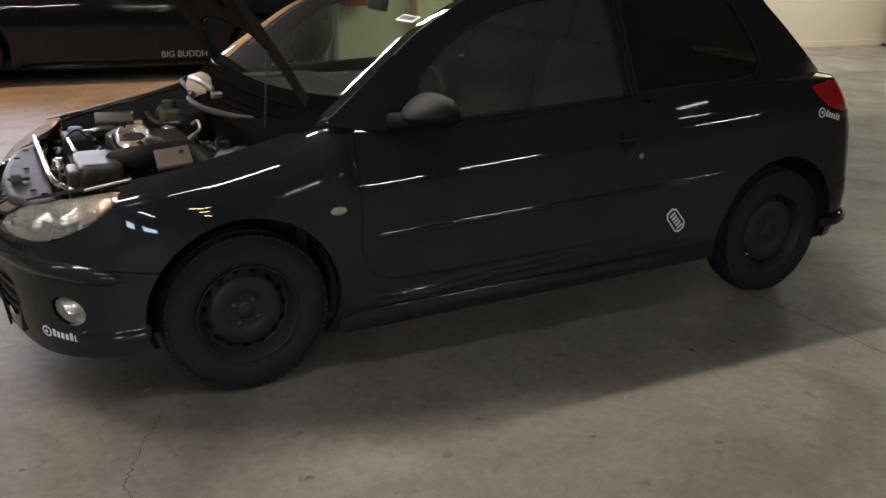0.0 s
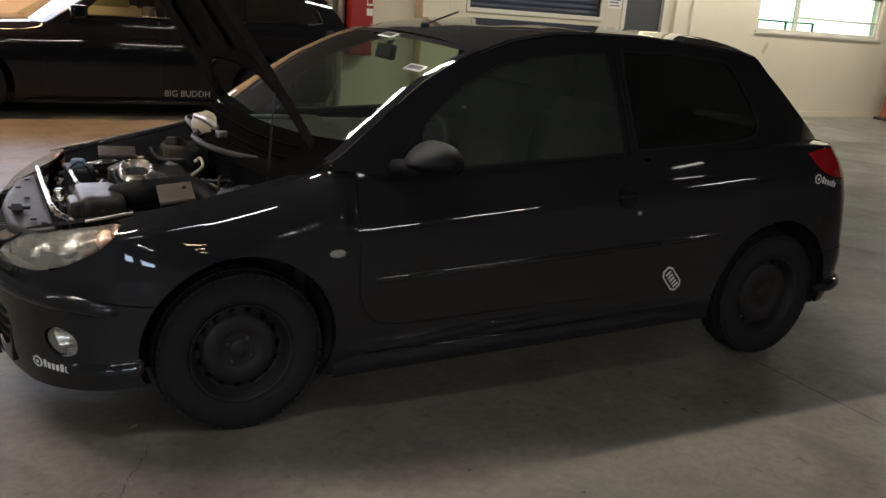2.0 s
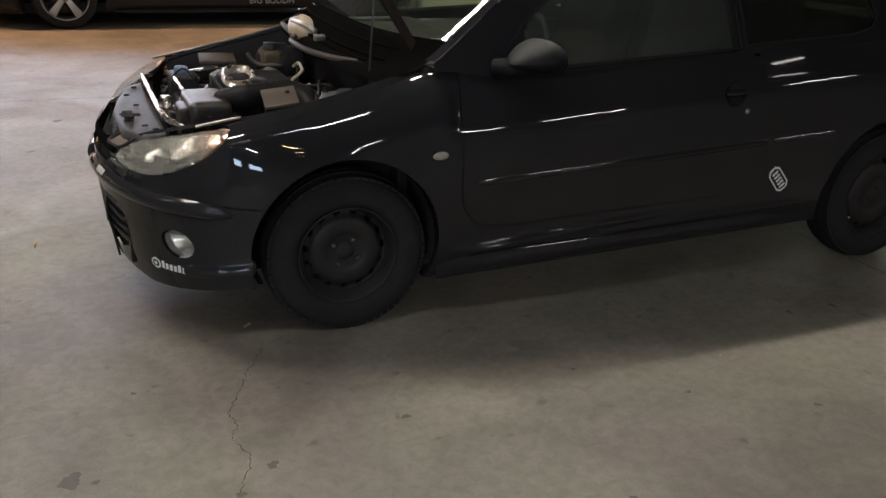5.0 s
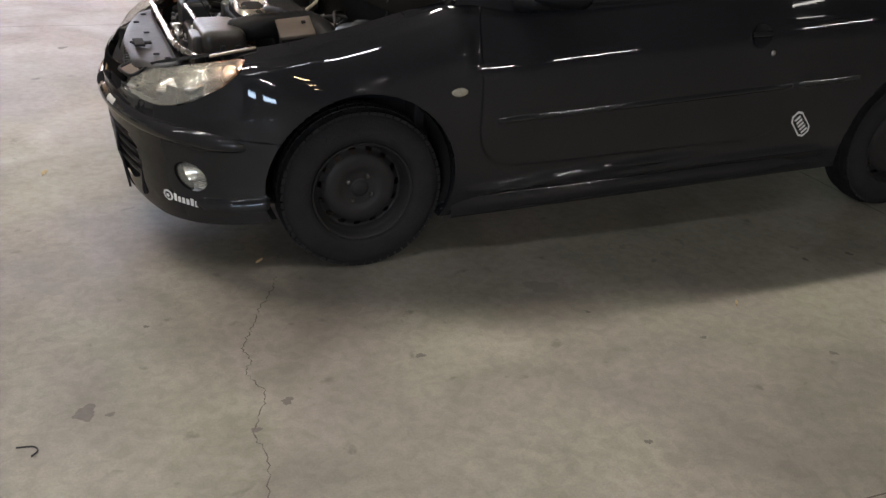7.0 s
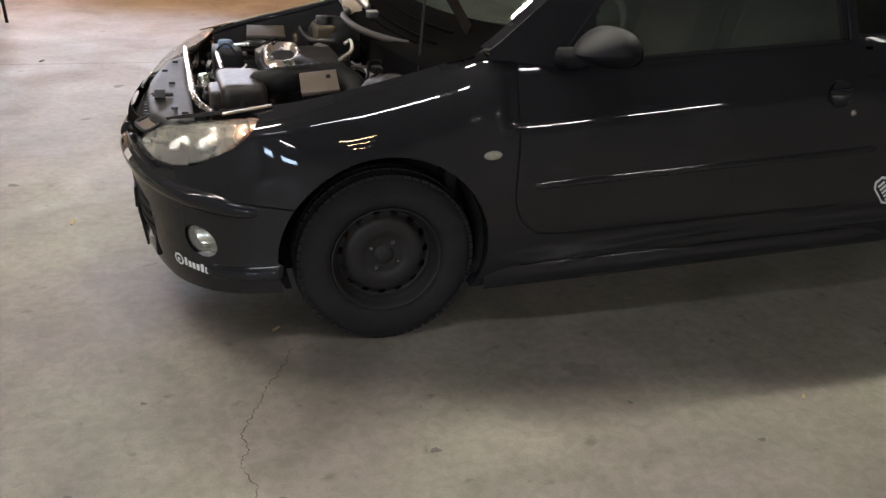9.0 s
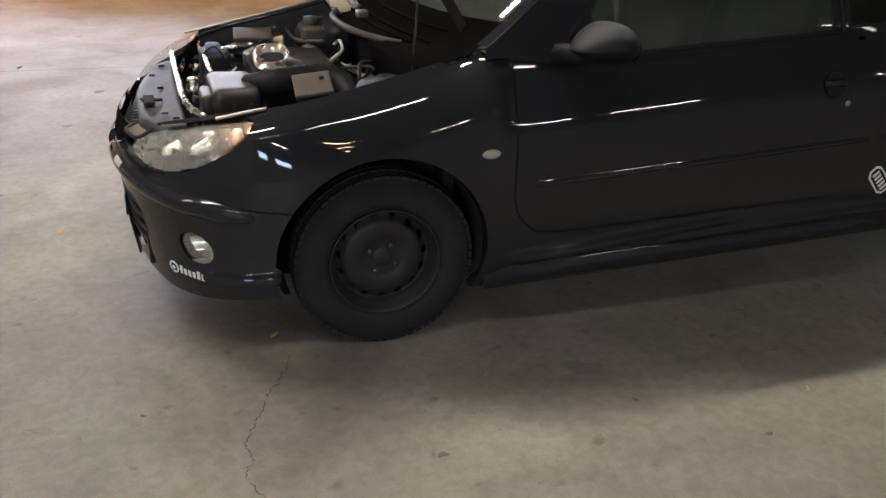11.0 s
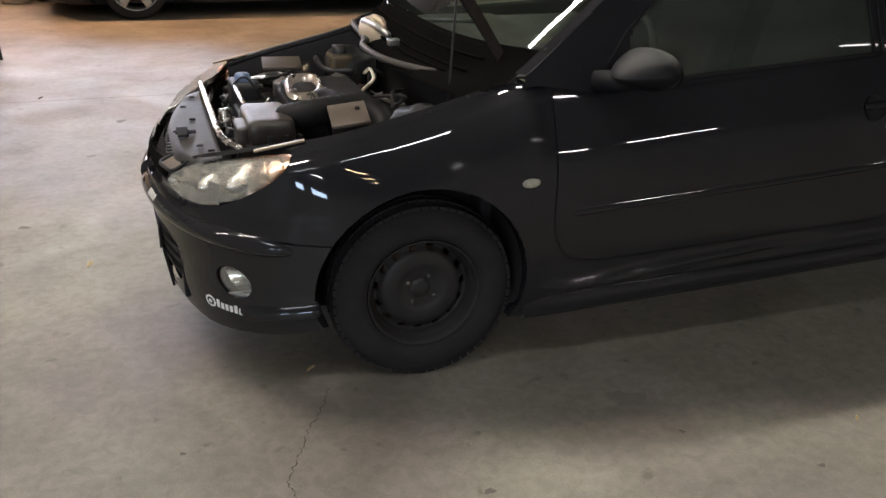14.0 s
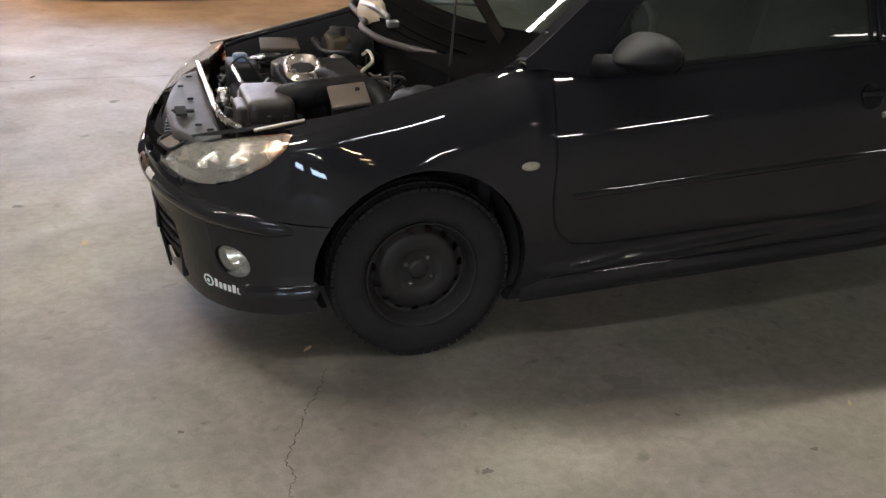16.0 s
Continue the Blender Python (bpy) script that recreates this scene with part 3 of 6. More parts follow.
for side in (-1, 1):
    lamp = empty("headlight")
    lamp.parent = car
    lamp["label"] = "clear headlight with chrome reflector and amber corner"
    bm = flat_sheet(lin(-.80, -.37, 34), lambda u: .53, lambda u: .77, 22)
    cut(bm, grow(LAMP, -.003), keep_in=True)

    def lens_fn(u, z, s):
        c = max(0, 1 - ((u + .58) / .20) ** 2 - ((z - .635 - (u + .58) * .42) / .085) ** 2)
        fn = offset_shell(.003 + .012 * c)
        zz = min(z, top_z(u) - .02)
        p = fn(u, zz, s)
        p.z = z
        return p
    LAMP_FN = lens_fn
    part("lens", bend(bm, lens_fn, side), M_LENS, lamp)
    bm = flat_sheet(lin(-.80, -.37, 34), lambda u: .53, lambda u: .77, 22)
    cut(bm, LAMP, keep_in=True)

    def bowl_fn(u, z, s):
        c = max(0, 1 - abs((u + .60) / .19) ** 2.5 - abs((z - .625 - (u + .60) * .40) / .075) ** 2.5)
        p = lens_fn(u, z, s)
        inward = Vector((.75, -s * .6, -.1)).normalized()
        wav = .005 * math.sin(u * 95) * math.cos(z * 60)
        return p + inward * (.004 + .075 * c ** .5 + wav * c)
    part("reflector", bend(bm, bowl_fn, side), M_BOWL, lamp)
    for (uu, zz, rr) in ((-.665, .600, .034), (-.575, .630, .036)):
        c = bowl_fn(uu, zz, side)
        ax = Vector((-.82, side * .55, .05)).normalized()
        bm = lathe([(.002, -.035), (rr * .55, -.022), (rr * .9, .0), (rr, .018), (rr * 1.1, .02)], 20)
        bmesh.ops.transform(bm, matrix=Matrix.Translation(c + ax * .02) @ (-ax).to_track_quat("Y", "Z").to_matrix().to_4x4(), verts=bm.verts[:])
        part("bulb_bowl", bm, M_CHROME, lamp)
    # amber corner: a small ribbed cone behind the lens
    c = lens_fn(-.452, .688, side) + Vector((.030, -side * .022, -.004))
    ax = Vector((-.62, side * .78, .05)).normalized()
    bm = lathe([(.002, -.03), (.012, -.026), (.024, -.008), (.032, .010), (.035, .014)], 20)
    bmesh.ops.transform(bm, matrix=Matrix.Translation(c) @ (-ax).to_track_quat("Y", "Z").to_matrix().to_4x4(), verts=bm.verts[:])
    part("indicator", bm, M_AMBER, lamp, "amber indicator reflector")
    # fog lamp
    fog = empty("fog_lamp")
    fog.parent = car
    bm = flat_sheet(lin(-.66, -.44, 24), lambda u: .29, lambda u: .43, 18)
    cut(bm, grow(FOG, -.004), keep_in=True)

    def fog_fn(u, z, s, k=.010):
        c = max(0, 1 - ((u + .549) / .060) ** 2 - ((z - .360) / .055) ** 2)
        return offset_shell(-.012 + k * c)(u, z, s)
    part("lens", bend(bm, fog_fn, side), M_LENS, fog)
    bm = flat_sheet(lin(-.66, -.44, 24), lambda u: .29, lambda u: .43, 18)
    cut(bm, FOG, keep_in=True)
    part("reflector", bend(bm, lambda u, z, s: fog_fn(u, z, s, -.05) - Vector((-.006, s * .004, 0)), side), M_CHROME, fog)
    # side repeater
    rp = shell(.292, .640, side)
    bm = bmesh.new()
    bmesh.ops.create_uvsphere(bm, u_segments=20, v_segments=10, radius=1)
    bmesh.ops.transform(bm, matrix=Matrix.LocRotScale(rp, None, (.030, .008, .0155)), verts=bm.verts[:])
    rep_lens = part("side_repeater", bm, mat("repeater_lens", (.36, .34, .27), .2, coat=1.0, var=.4, scale=60), car, "clear oval side repeater")
    part("repeater_seal", tube([rp + Vector((.0305 * math.cos(a), side * .001, .016 * math.sin(a))) for a in lin(0, 2 * math.pi, 25)], .0018, 6), M_GAP, rep_lens)
    # tail lamp
    bm = flat_sheet(US, low_z, lambda u: top_z(u) + .0, 40)
    cut(bm, grow(TAIL_LAMP, -.002), keep_in=True)
    part("tail_lamp", bend(bm, offset_shell(.004), side), M_RED, car, "red tail lamp")

# intake: dark mesh behind, a bar and the plate
bm = surf(lambda u, z: shell(u, z, -1) + Vector((.018, 0, 0)), lin(-1.0, -.66, 12), lin(.20, .46, 6))
merge(bm, surf(lambda u, z: shell(u, z, 1) + Vector((.018, 0, 0)), lin(-1.0, -.66, 12), lin(.20, .46, 6)))
merge(bm, bbox(-.69, -.52, -.44, .44, .22, .46, .01))
part("intake_backing", bm, M_GAP, car)
bm = surf(lambda u, z: shell(u, z, -1) + Vector((.03, .012, 0)), lin(-1.0, -.62, 14), lin(.47, .615, 6))
merge(bm, surf(lambda u, z: shell(u, z, 1) + Vector((.03, -.012, 0)), lin(-1.0, -.62, 14), lin(.47, .615, 6)))
merge(bm, bbox(-.68, -.50, -.42, .42, .40, .60, .01))
part("nose_backing", bm, M_GAP, car)
for z in (.29, .325, .36, .395):
    bm = both(lambda s: tube([shell(u, z, s) + Vector((.008, 0, 0)) for u in lin(-1.0, -.745, 14)], .006, 6))
    part("intake_bar", bm, M_PLASTIC, front_bumper)
plate = part("plate_holder", bbox(-.004, .004, -.23, .23, -.068, .068, .003, pose(-.729, 0, .236, 0, -9, 0)), M_PLASTIC, car, "empty black licence plate holder")
part("plate_bracket", bbox(-.728, -.66, -.20, .20, .23, .30, .004), M_GAP, plate)
part("holder_rim", bbox(-.750, -.742, -.225, .225, .308, .378, .003), M_PLASTIC, plate)
# bumper insert strip and lower lip
for side in (-1, 1):
    bm = tube([offset_shell(-.012)(u, it(u, (-.62, .487), (-.50, .487), (-.40, .480)), side) for u in lin(-.97, -.385, 30)], .033, 16, [1] * 24 + [.97, .92, .84, .72, .52, .2])
    part("bumper_strip", bm, M_PAINT, front_bumper)
    if side < 0:     # paint knocked off the roll
        chip_u = [u for u in lin(-.99, -.6, 300) if .212 < abs(shell(u, .487, side).y) < .292]

        def chip_fn(q, a):
            u = chip_u[int(q * (len(chip_u) - 1))]
            c, o = offset_shell(-.012)(u, .487, side), offset_shell(.02)(u, .487, side)
            n_ = Vector((o.x - c.x, o.y - c.y, 0)).normalized()
            b = it(a, (0, .30 + .16 * noise.noise((q * 6, 1, 0))), (1, .98 + .22 * noise.noise((q * 5, 7, 0)) - .5 * max(0, q - .7)))
            return c + (n_ * math.cos(b) + Vector((0, 0, 1)) * math.sin(b)) * .0340
        part("paint_chip", surf(chip_fn, lin(0, 1, 14), lin(0, 1, 5)), mat("bare_bumper_plastic", (.42, .40, .38), .6, var=.2, scale=60), front_bumper, "bare pale patch where paint is knocked off")
    lip = [(-.026, -.004)] + [(.040 * math.sin(a) - .010, .004 + .040 * (math.cos(a) - .80)) for a in lin(-.30, .95, 12)] + [(.030, -.004)]

    def lip_fn(u, i):
        dz, out = lip[int(i)]
        k = min(1, (u + .535) / .03 + .1, (-.33 - u) / .012 + .1)
        return offset_shell(out * k)(u, it(u, (-.6, .272), (-.36, .296)) + dz * (.5 + .5 * k), side)
    bm = surf(lip_fn, lin(-.535, -.33, 24), range(len(lip)))
    part("bumper_lip", bm, M_PAINT, front_bumper)
    bm = tube([offset_shell(.006)(u, .315, side) for u in lin(2.70, 3.30, 16)], .030, 10, [.5, .9] + [1] * 14)
    part("bumper_roll", bm, M_PAINT, rear_bumper)
    # wheel arch liners
    for ax, az, r in ARCHES:
        bm = surf(lambda a, y: Vector((ax + (r - .004) * math.cos(a), side * y, max(.23, az + (r - .004) * math.sin(a)))), lin(-.5, math.pi + .5, 30), (.77, .57))
        merge(bm, surf(lambda a, q: Vector((ax + q * (r - .004) * math.cos(a), side * .57, max(.2, az + q * (r - .004) * math.sin(a)))), lin(-.6, math.pi + .6, 24), (.0, 1.0)))
        part("arch_liner", bm, M_GAP, car)
part("underbody", bbox(-.40, 2.85, -.56, .56, .19, .258, .02), M_GAP, car)
for side in (-1, 1):
    part("sill_floor", bbox(.302, 2.02, min(side * .56, side * .76), max(side * .56, side * .76), .222, .258, .006), M_GAP, car)

# ---- greenhouse ----
def belt(x):
    return top_z(x) - .004


def roof_edge(x):
    return its(x, .03, (.28, .932), (.47, 1.072), (.65, 1.200), (.80, 1.276), (.914, 1.318), (1.03, 1.358), (1.23, 1.394), (1.42, 1.404), (1.70, 1.403), (2.02, 1.382), (2.25, 1.364), (2.36, 1.34), (2.40, 1.29), (2.70, 1.07), (2.82, .985))


def green(x, z, side):
    t = (z - .93) / .47
    y = .758 - .165 * t - .04 * max(0, t) ** 2
    y += .014 * max(0, min(1, (x - 1.5) / .8)) * max(0, 1 - 2.5 * t)
    if x > 2.0:
        y -= .20 * ((x - 2.0) / .82) ** 2
    return Vector((x, side * y, z))


WIN_F = [(.50, .905), (.555, .893), (1.515, .952), (1.50, 1.15), (1.475, 1.328), (1.30, 1.320), (1.13, 1.302), (.97, 1.262), (.80, 1.190), (.62, 1.05)]
WIN_R = [(1.575, .965), (2.12, .995), (2.24, 1.02), (2.275, 1.06), (2.25, 1.15), (2.16, 1.29), (2.12, 1.318), (1.85, 1.338), (1.56, 1.337), (1.555, 1.20)]
GX = lin(.28, .9, 22)[:-1] + lin(.9, 2.36, 50)[:-1] + lin(2.36, 2.82, 16)


def green_side(side):
    bm = flat_sheet(GX, belt, lambda x: max(belt(x) + .001, roof_edge(x)), 16)
    cut(bm, WIN_F)
    cut(bm, WIN_R)
    return bend(bm, green, side)


part("upper_body", both(green_side), M_PAINT, car)
# narrow ledge between the body's shoulder and the window frames
for side in (-1, 1):
    part("belt_ledge", surf(lambda u, q: shell(u, top_z(u) - .002, side).lerp(green(u, belt(u) + .002, side), q), lin(.30, 2.74, 60), (0, .5, 1)), M_PAINT, car)


def roof_fn(x, v):
    ye = green(x, roof_edge(x), 1).y
    ze = roof_edge(x)
    zc = it(x, (.83, 1.325), (.93, 1.358), (1.1, 1.39), (1.37, 1.416), (2.1, 1.418), (2.25, 1.412), (2.42, 1.39))
    return Vector((x - .035 * (1 - v * v) * it(x, (.88, 1), (1.2, 0)), ye * v, ze + (zc - ze) * (1 - abs(v) ** 2.6)))


part("roof", surf(roof_fn, lin(.885, 2.36, 40), lin(-1, 1, 25)), M_PAINT, car)
part("spoiler", surf(lambda x, v: roof_fn(min(x, 2.36), v) + Vector((max(0, x - 2.36), 0, -.3 * max(0, x - 2.36))) + Vector((0, 0, .004 * min(1, (x - 2.2) / .06))), lin(2.2, 2.45, 8), lin(-.96, .96, 21)), M_PAINT, car)


def screen_fn(t, v, inset=0.0):
    x = .285 + (.905 - .285) * t
    e = green(x, roof_edge(x), 1)
    bow = it(t, (0, .20), (1, .12))
    q = 1 - abs(v) ** 3.75
    return Vector((x - bow * q, e.y * v, e.z + it(t, (0, .0), (1, .03)) * q - inset))


wind = part("windscreen", surf(lambda t, v: screen_fn(t, v, .004), lin(.12, 1, 16), lin(-.97, .97, 21)), M_GLASS, car, "clear windscreen with two stickers")
wind.visible_shadow = False
for v0, v1 in ((-1, -.965), (.965, 1)):
    part("screen_seal", surf(lambda t, v: screen_fn(t, v, -.003), lin(0, 1, 16), lin(v0, v1, 4)), M_PAINT, car)
part("screen_header", surf(lambda t, v: screen_fn(t, v, .002), lin(.95, 1.0, 4), lin(-.97, .97, 21)), M_PAINT, car)


def rear_fn(t, v):
    x = 2.37 + (2.80 - 2.37) * t
    e = green(x, roof_edge(x), 1)
    return Vector((x + it(t, (0, .06), (1, .15)) * (1 - v * v), e.y * v, e.z + .03 * (1 - v * v) * (1 - t)))


part("rear_window", surf(rear_fn, lin(0.05, .9, 10), lin(-.9, .9, 15)), M_TINT, car)
part("tailgate", surf(rear_fn, lin(.9, 1.0, 3), lin(-1, 1, 15)), M_PAINT, car)
for side in (-1, 1):
    part("tailgate_edge", surf(rear_fn, lin(0, .9, 10), lin(.9 * side, 1.0 * side, 3)), M_PAINT, car)
part("tailgate_top", surf(rear_fn, lin(0, .05, 3), lin(-.9, .9, 15)), M_PAINT, car)

for side in (-1, 1):
    for poly, nm, holder in ((WIN_F, "door_window", doors[side]), (WIN_R, "quarter_window", car)):
        bm = flat_sheet(GX, belt, lambda x: max(belt(x) + .001, roof_edge(x)), 16)
        cut(bm, grow(poly, .004), keep_in=True)
        bend(bm, lambda x, z, s: green(x, z, s) + Vector((0, -s * .006, 0)), side)
        part(nm, bm, M_PRIVACY if nm == "quarter_window" else M_TINT if side < 0 else M_TINT2, holder)
        ring = [green(x, z, side) + Vector((0, side * .001, 0)) for x, z in poly]
        part("window_seal", tube(ring + ring[:1], .005, 6), M_GAP, holder)
    # belt moulding
    part("belt_moulding", tube([green(x, it(x, (.5, .897), (1.53, .953)), side) + Vector((0, side * .004, 0)) for x in lin(.50, 1.53, 14)], .007, 6), M_GAP, doors[side])
    part("drip_rail", tube([green(x, roof_edge(x) - .012, side) + Vector((0, side * .003, .004)) for x in lin(.9, 2.3, 30)], .004, 6), M_GAP, car)
    # glossy strip added to catch a glint at the door window's rear edge
    part("pillar_glint", tube([green(it(z, (.95, 1.545), (1.32, 1.518)), z, side) + Vector((0, side * .004, 0)) for z in lin(.955, 1.32, 8)], .007, 8), M_PAINT, doors[side])
    # handle with its lock
    h = part("door_handle", surf(lambda x, a: Vector((1.500 + x, side * (.813 + .016 * math.sin(a) - 2.2 * x * x), .797 + .03 * x + .013 * math.cos(a))), lin(-.046, .046, 12), lin(0, 2 * math.pi, 14)), M_PAINT, doors[side])
    bm = surf(lambda r, a: offset_shell(-.0145 * (1 - r ** 2.5))(1.500 + .0482 * 1.01 * r * math.cos(a), .790 + .043 * 1.01 * r * math.sin(a), side), lin(.02, 1, 8), lin(0, 2 * math.pi, 29))
    bmesh.ops.recalc_face_normals(bm, faces=bm.faces[:])
    part("handle_cup", bm, M_PAINT, h)
    part("cup_rim", tube([offset_shell(.001)(x, z, side) for x, z in HANDLE + HANDLE[:1]], .003, 6), M_PAINT, h)
    bm = lathe([(.0001, .008), (.008, .008), (.011, .004), (.011, -.004)], 16)
    bmesh.ops.transform(bm, matrix=Matrix.Translation((1.565, side * .818, .727)) @ (Matrix.Rotation(math.pi, 4, "Z") if side < 0 else Matrix()), verts=bm.verts[:])
    part("lock", bm, M_ALU, doors[side], "bright round door lock")
    # mirror
    mir = empty("wing_mirror")
    mir.parent = car
    bm = bmesh.new()
    bmesh.ops.create_uvsphere(bm, u_segments=28, v_segments=16, radius=1)
    for v in bm.verts:
        c = v.co
        if c.x > .55:
            c.x = .55 + (c.x - .55) * .15
        nose_ = max(0, -c.x)
        c.z = c.z * (1 - .42 * nose_) - .34 * nose_ ** 1.5
        if c.z < 0:
            c.z *= .86
        c.y *= 1 - .3 * nose_
    cap_ = bm.copy()
    bmesh.ops.delete(cap_, geom=[f for f in cap_.faces if f.calc_center_median().z < .12 - .42 * max(0, -f.calc_center_median().x)], context="FACES")
    for b_, g_ in ((bm, 1), (cap_, 1.018)):
        bmesh.ops.transform(b_, matrix=pose(.590, side * .885, .966, 0, 4, side * -12) @ Matrix.Diagonal((.104 * g_, .105 * g_, .062 * g_, 1)), verts=b_.verts[:])
    part("mirror_cap", cap_, M_MIRROR, mir, "grey unpainted upper shell")
    part("mirror_housing", bm, mat("dark_mirror_plastic", (.0045, .0050, .0070), .6, spec=.2), mir, "unpainted black plastic housing")
    bm = surf(lambda a, r: Vector((0, r * .078 * math.cos(a), r * .046 * math.sin(a))), lin(0, 2 * math.pi, 24), (0, 1))
    bmesh.ops.transform(bm, matrix=pose(.643, side * .894, .962, 0, 4, side * -12), verts=bm.verts[:])
    part("mirror_glass", bm, M_CHROME, mir)
    part("mirror_arm", tube([(.50, side * .77, .915), (.535, side * .82, .925), (.58, side * .86, .945)], .034, 12), M_MIRROR, mir)
    bm = flat_sheet(lin(.49, .70, 20), lambda x: .88, lambda x: 1.12, 20)
    cut(bm, [(.497, .908), (.575, .895), (.600, .960), (.675, 1.085), (.62, 1.052)], keep_in=True)
    bend(bm, lambda x, z, s: green(x, z, s) + Vector((0, s * .003, 0)), side)
    part("mirror_sail", bm, M_MIRROR, mir)

# ---- wheels ----
def wheel(px, py, side, steer=0.0, k=1.0, rim_k=.886):
    w = empty("wheel")
    w.parent = car
    w.matrix_basis = pose(px, py, .2725 * k, 0, 0, steer + (180 if side > 0 else 0)) @ Matrix.Diagonal((1.01 * k, 1, 1.01 * k, 1))
    # profile: y negative is outboard
    prof = [(.166, .070), (.178, .080), (.205, .086), (.230, .083), (.251, .074), (.265, .058), (.2725, .034), (.274, 0), (.2725, -.034), (.265, -.058), (.251, -.074), (.230, -.083), (.205, -.0865), (.188, -.084), (.177, -.078), (.170, -.071), (.165, -.064), (.165, .064)]
    bm = lathe(prof, 64, True)
    for v in bm.verts:  # flattened where it stands
        if v.co.z < -.225:
            v.co.y *= 1 + .10 * (-.225 - v.co.z) / .05
        v.co.z = max(v.co.z, -.269)
    part("tyre", bm, M_RUBBER, w, "worn black rubber tyre")
    # tread blocks
    bm = bmesh.new()
    for j in range(60):
        a = 2 * math.pi * j / 60
        for yy, ww in ((-.055, .026), (-.018, .026), (.018, .026), (.055, .026)):
            box(bm, -.006, .0035, yy - ww / 2, yy + ww / 2, -.0115, .0115, Matrix.Rotation(-a, 4, "Y") @ Matrix.Translation((.2735 - (.0085 if abs(yy) > .05 else 0), 0, 0)))
    for v in bm.verts:
        v.co.z = max(v.co.z, -.2695)
    part("tread", bm, M_RUBBER, w, smooth=False)
    rim = part("rim", lathe([(.186, .07), (.170, .06), (.166, .0), (.168, -.030), (.176, -.042), (.183, -.052), (.187, -.064), (.192, -.074), (.195, -.077), (.193, -.080), (.187, -.075), (.181, -.062), (.175, -.050)], 75), M_STEEL, w, "plain black steel rim")
    bm = lathe([(.170, -.028), (.166, -.018), (.161, -.014), (.154, -.016), (.146, -.024), (.139, -.031), (.132, -.036), (.120, -.040), (.104, -.042), (.088, -.041), (.078, -.038), (.070, -.034), (.060, -.033), (.046, -.033), (.038, -.031), (.034, -.031), (.031, -.036), (.026, -.039), (.0005, -.039)], 75)
    bm.faces.ensure_lookup_table()
    dead = []
    for f in bm.faces:
        c = f.calc_center_median()
        r, a = math.hypot(c.x, c.z), math.atan2(c.z, c.x) / (2 * math.pi) * 75
        if .142 < r < .163 and (math.floor(a + 75) % 5) in (0, 1):
            dead.append(f)
    bmesh.ops.delete(bm, geom=dead, context="FACES")
    disc = part("disc", bm, M_STEEL, rim)
    for j in range(4):
        a = math.pi / 4 + j * math.pi / 2 + .25
        b = lathe([(.0005, -.044), (.007, -.044), (.0090, -.040), (.0095, -.028)], 6)
        bmesh.ops.translate(b, vec=(.054 * math.cos(a), 0, .054 * math.sin(a)), verts=b.verts[:])
        part("wheel_bolt", b, M_BOLT, rim, "worn steel wheel bolt")
    rim.matrix_basis = Matrix.Diagonal((rim_k, .95, rim_k, 1))
    if px > 1:     # the rear discs are dished less
        disc.matrix_basis = Matrix.Translation((0, -.016, 0)) @ Matrix.Diagonal((1.09, 1, 1.09, 1))
    part("brake_drum", lathe([(.0005, .0), (.12, .0), (.125, .01), (.125, .05)], 32), M_RUST, w)
    return w


wheel(0, -.664, -1, -2.0, 1.035, .860)
wheel(0, .664, 1, -2.0, 1.035, .860)
wheel(2.442, -.690, -1, 0, 1.05)
wheel(2.442, .690, 1, 0, 1.05)

# ---- open bonnet ----
HINGE, HUP = Vector((.300, 0, .940)), Vector((-.53, 0, .85)).normalized()
HOUT = Vector((.85, 0, .53)).normalized()


def bonnet_half(s):
    return it(s, (0, .625), (.25, .615), (.55, .575), (.75, .52), (.9, .42), (.96, .34), (1.0, .22))


def bonnet_fn(s, v, d=0.0):
    s0 = .29 * (1 - abs(v) ** 6)     # the rear edge follows the curved windscreen
    s = s0 + (1 - s0) * s
    y = bonnet_half(s) * v
    bulge = .050 * (1 - (y / .63) ** 2) - .05 * s * s - .03 * max(0, abs(v) - .8)
    return HINGE + HUP * (s * .96) + HOUT * (bulge * .8 - d) + Vector((0, y, 0))


bonnet = part("bonnet", surf(lambda s, v: bonnet_fn(s, v), lin(0, 1, 26), lin(-1, 1, 25)), M_PAINT, car, "raised black bonnet with bare braced underside")
M_TANMETAL = mat("stained_metal", (.27, .20, .14), .4, .7, var=.4, scale=40)
M_LID = mat("dusty_lid", (.105, .083, .066), .38, var=.35, scale=14)
M_UNDER = mat("bonnet_underside", (.026, .021, .018), .8, spec=0.0, var=.65, scale=9, bump=.2, bscale=40)
# braced inner panel with openings
bm = flat_sheet(lin(0.015, .975, 30), lambda s: -.97, lambda s: .97, 30)
for poly in ([(.12, -.75), (.12, -.12), (.42, -.10), (.50, -.45), (.40, -.78)], [(.12, .75), (.12, .12), (.42, .10), (.50, .45), (.40, .78)],
             [(.55, -.08), (.80, -.55), (.86, -.30), (.86, -.06), (.62, -.05)], [(.55, .08), (.80, .55), (.86, .30), (.86, .06), (.62, .05)],
             circle(.06, -.55, .022, 12), circle(.06, .55, .022, 12), circle(.06, -.2, .02, 12), circle(.06, .2, .02, 12), circle(.50, -.78, .02, 12), circle(.50, .78, .02, 12)):
    cut(bm, poly)
for v in bm.verts:
    v.co = bonnet_fn(v.co.x, v.co.y, .028)
part("inner_frame", bm, M_UNDER, bonnet, "dusty dark inner bracing")
for v in (-.995, .995):
    part("bonnet_edge", surf(lambda s, d: bonnet_fn(s, v, d), lin(0, 1, 26), (0, .012, .03)), M_UNDER, bonnet)
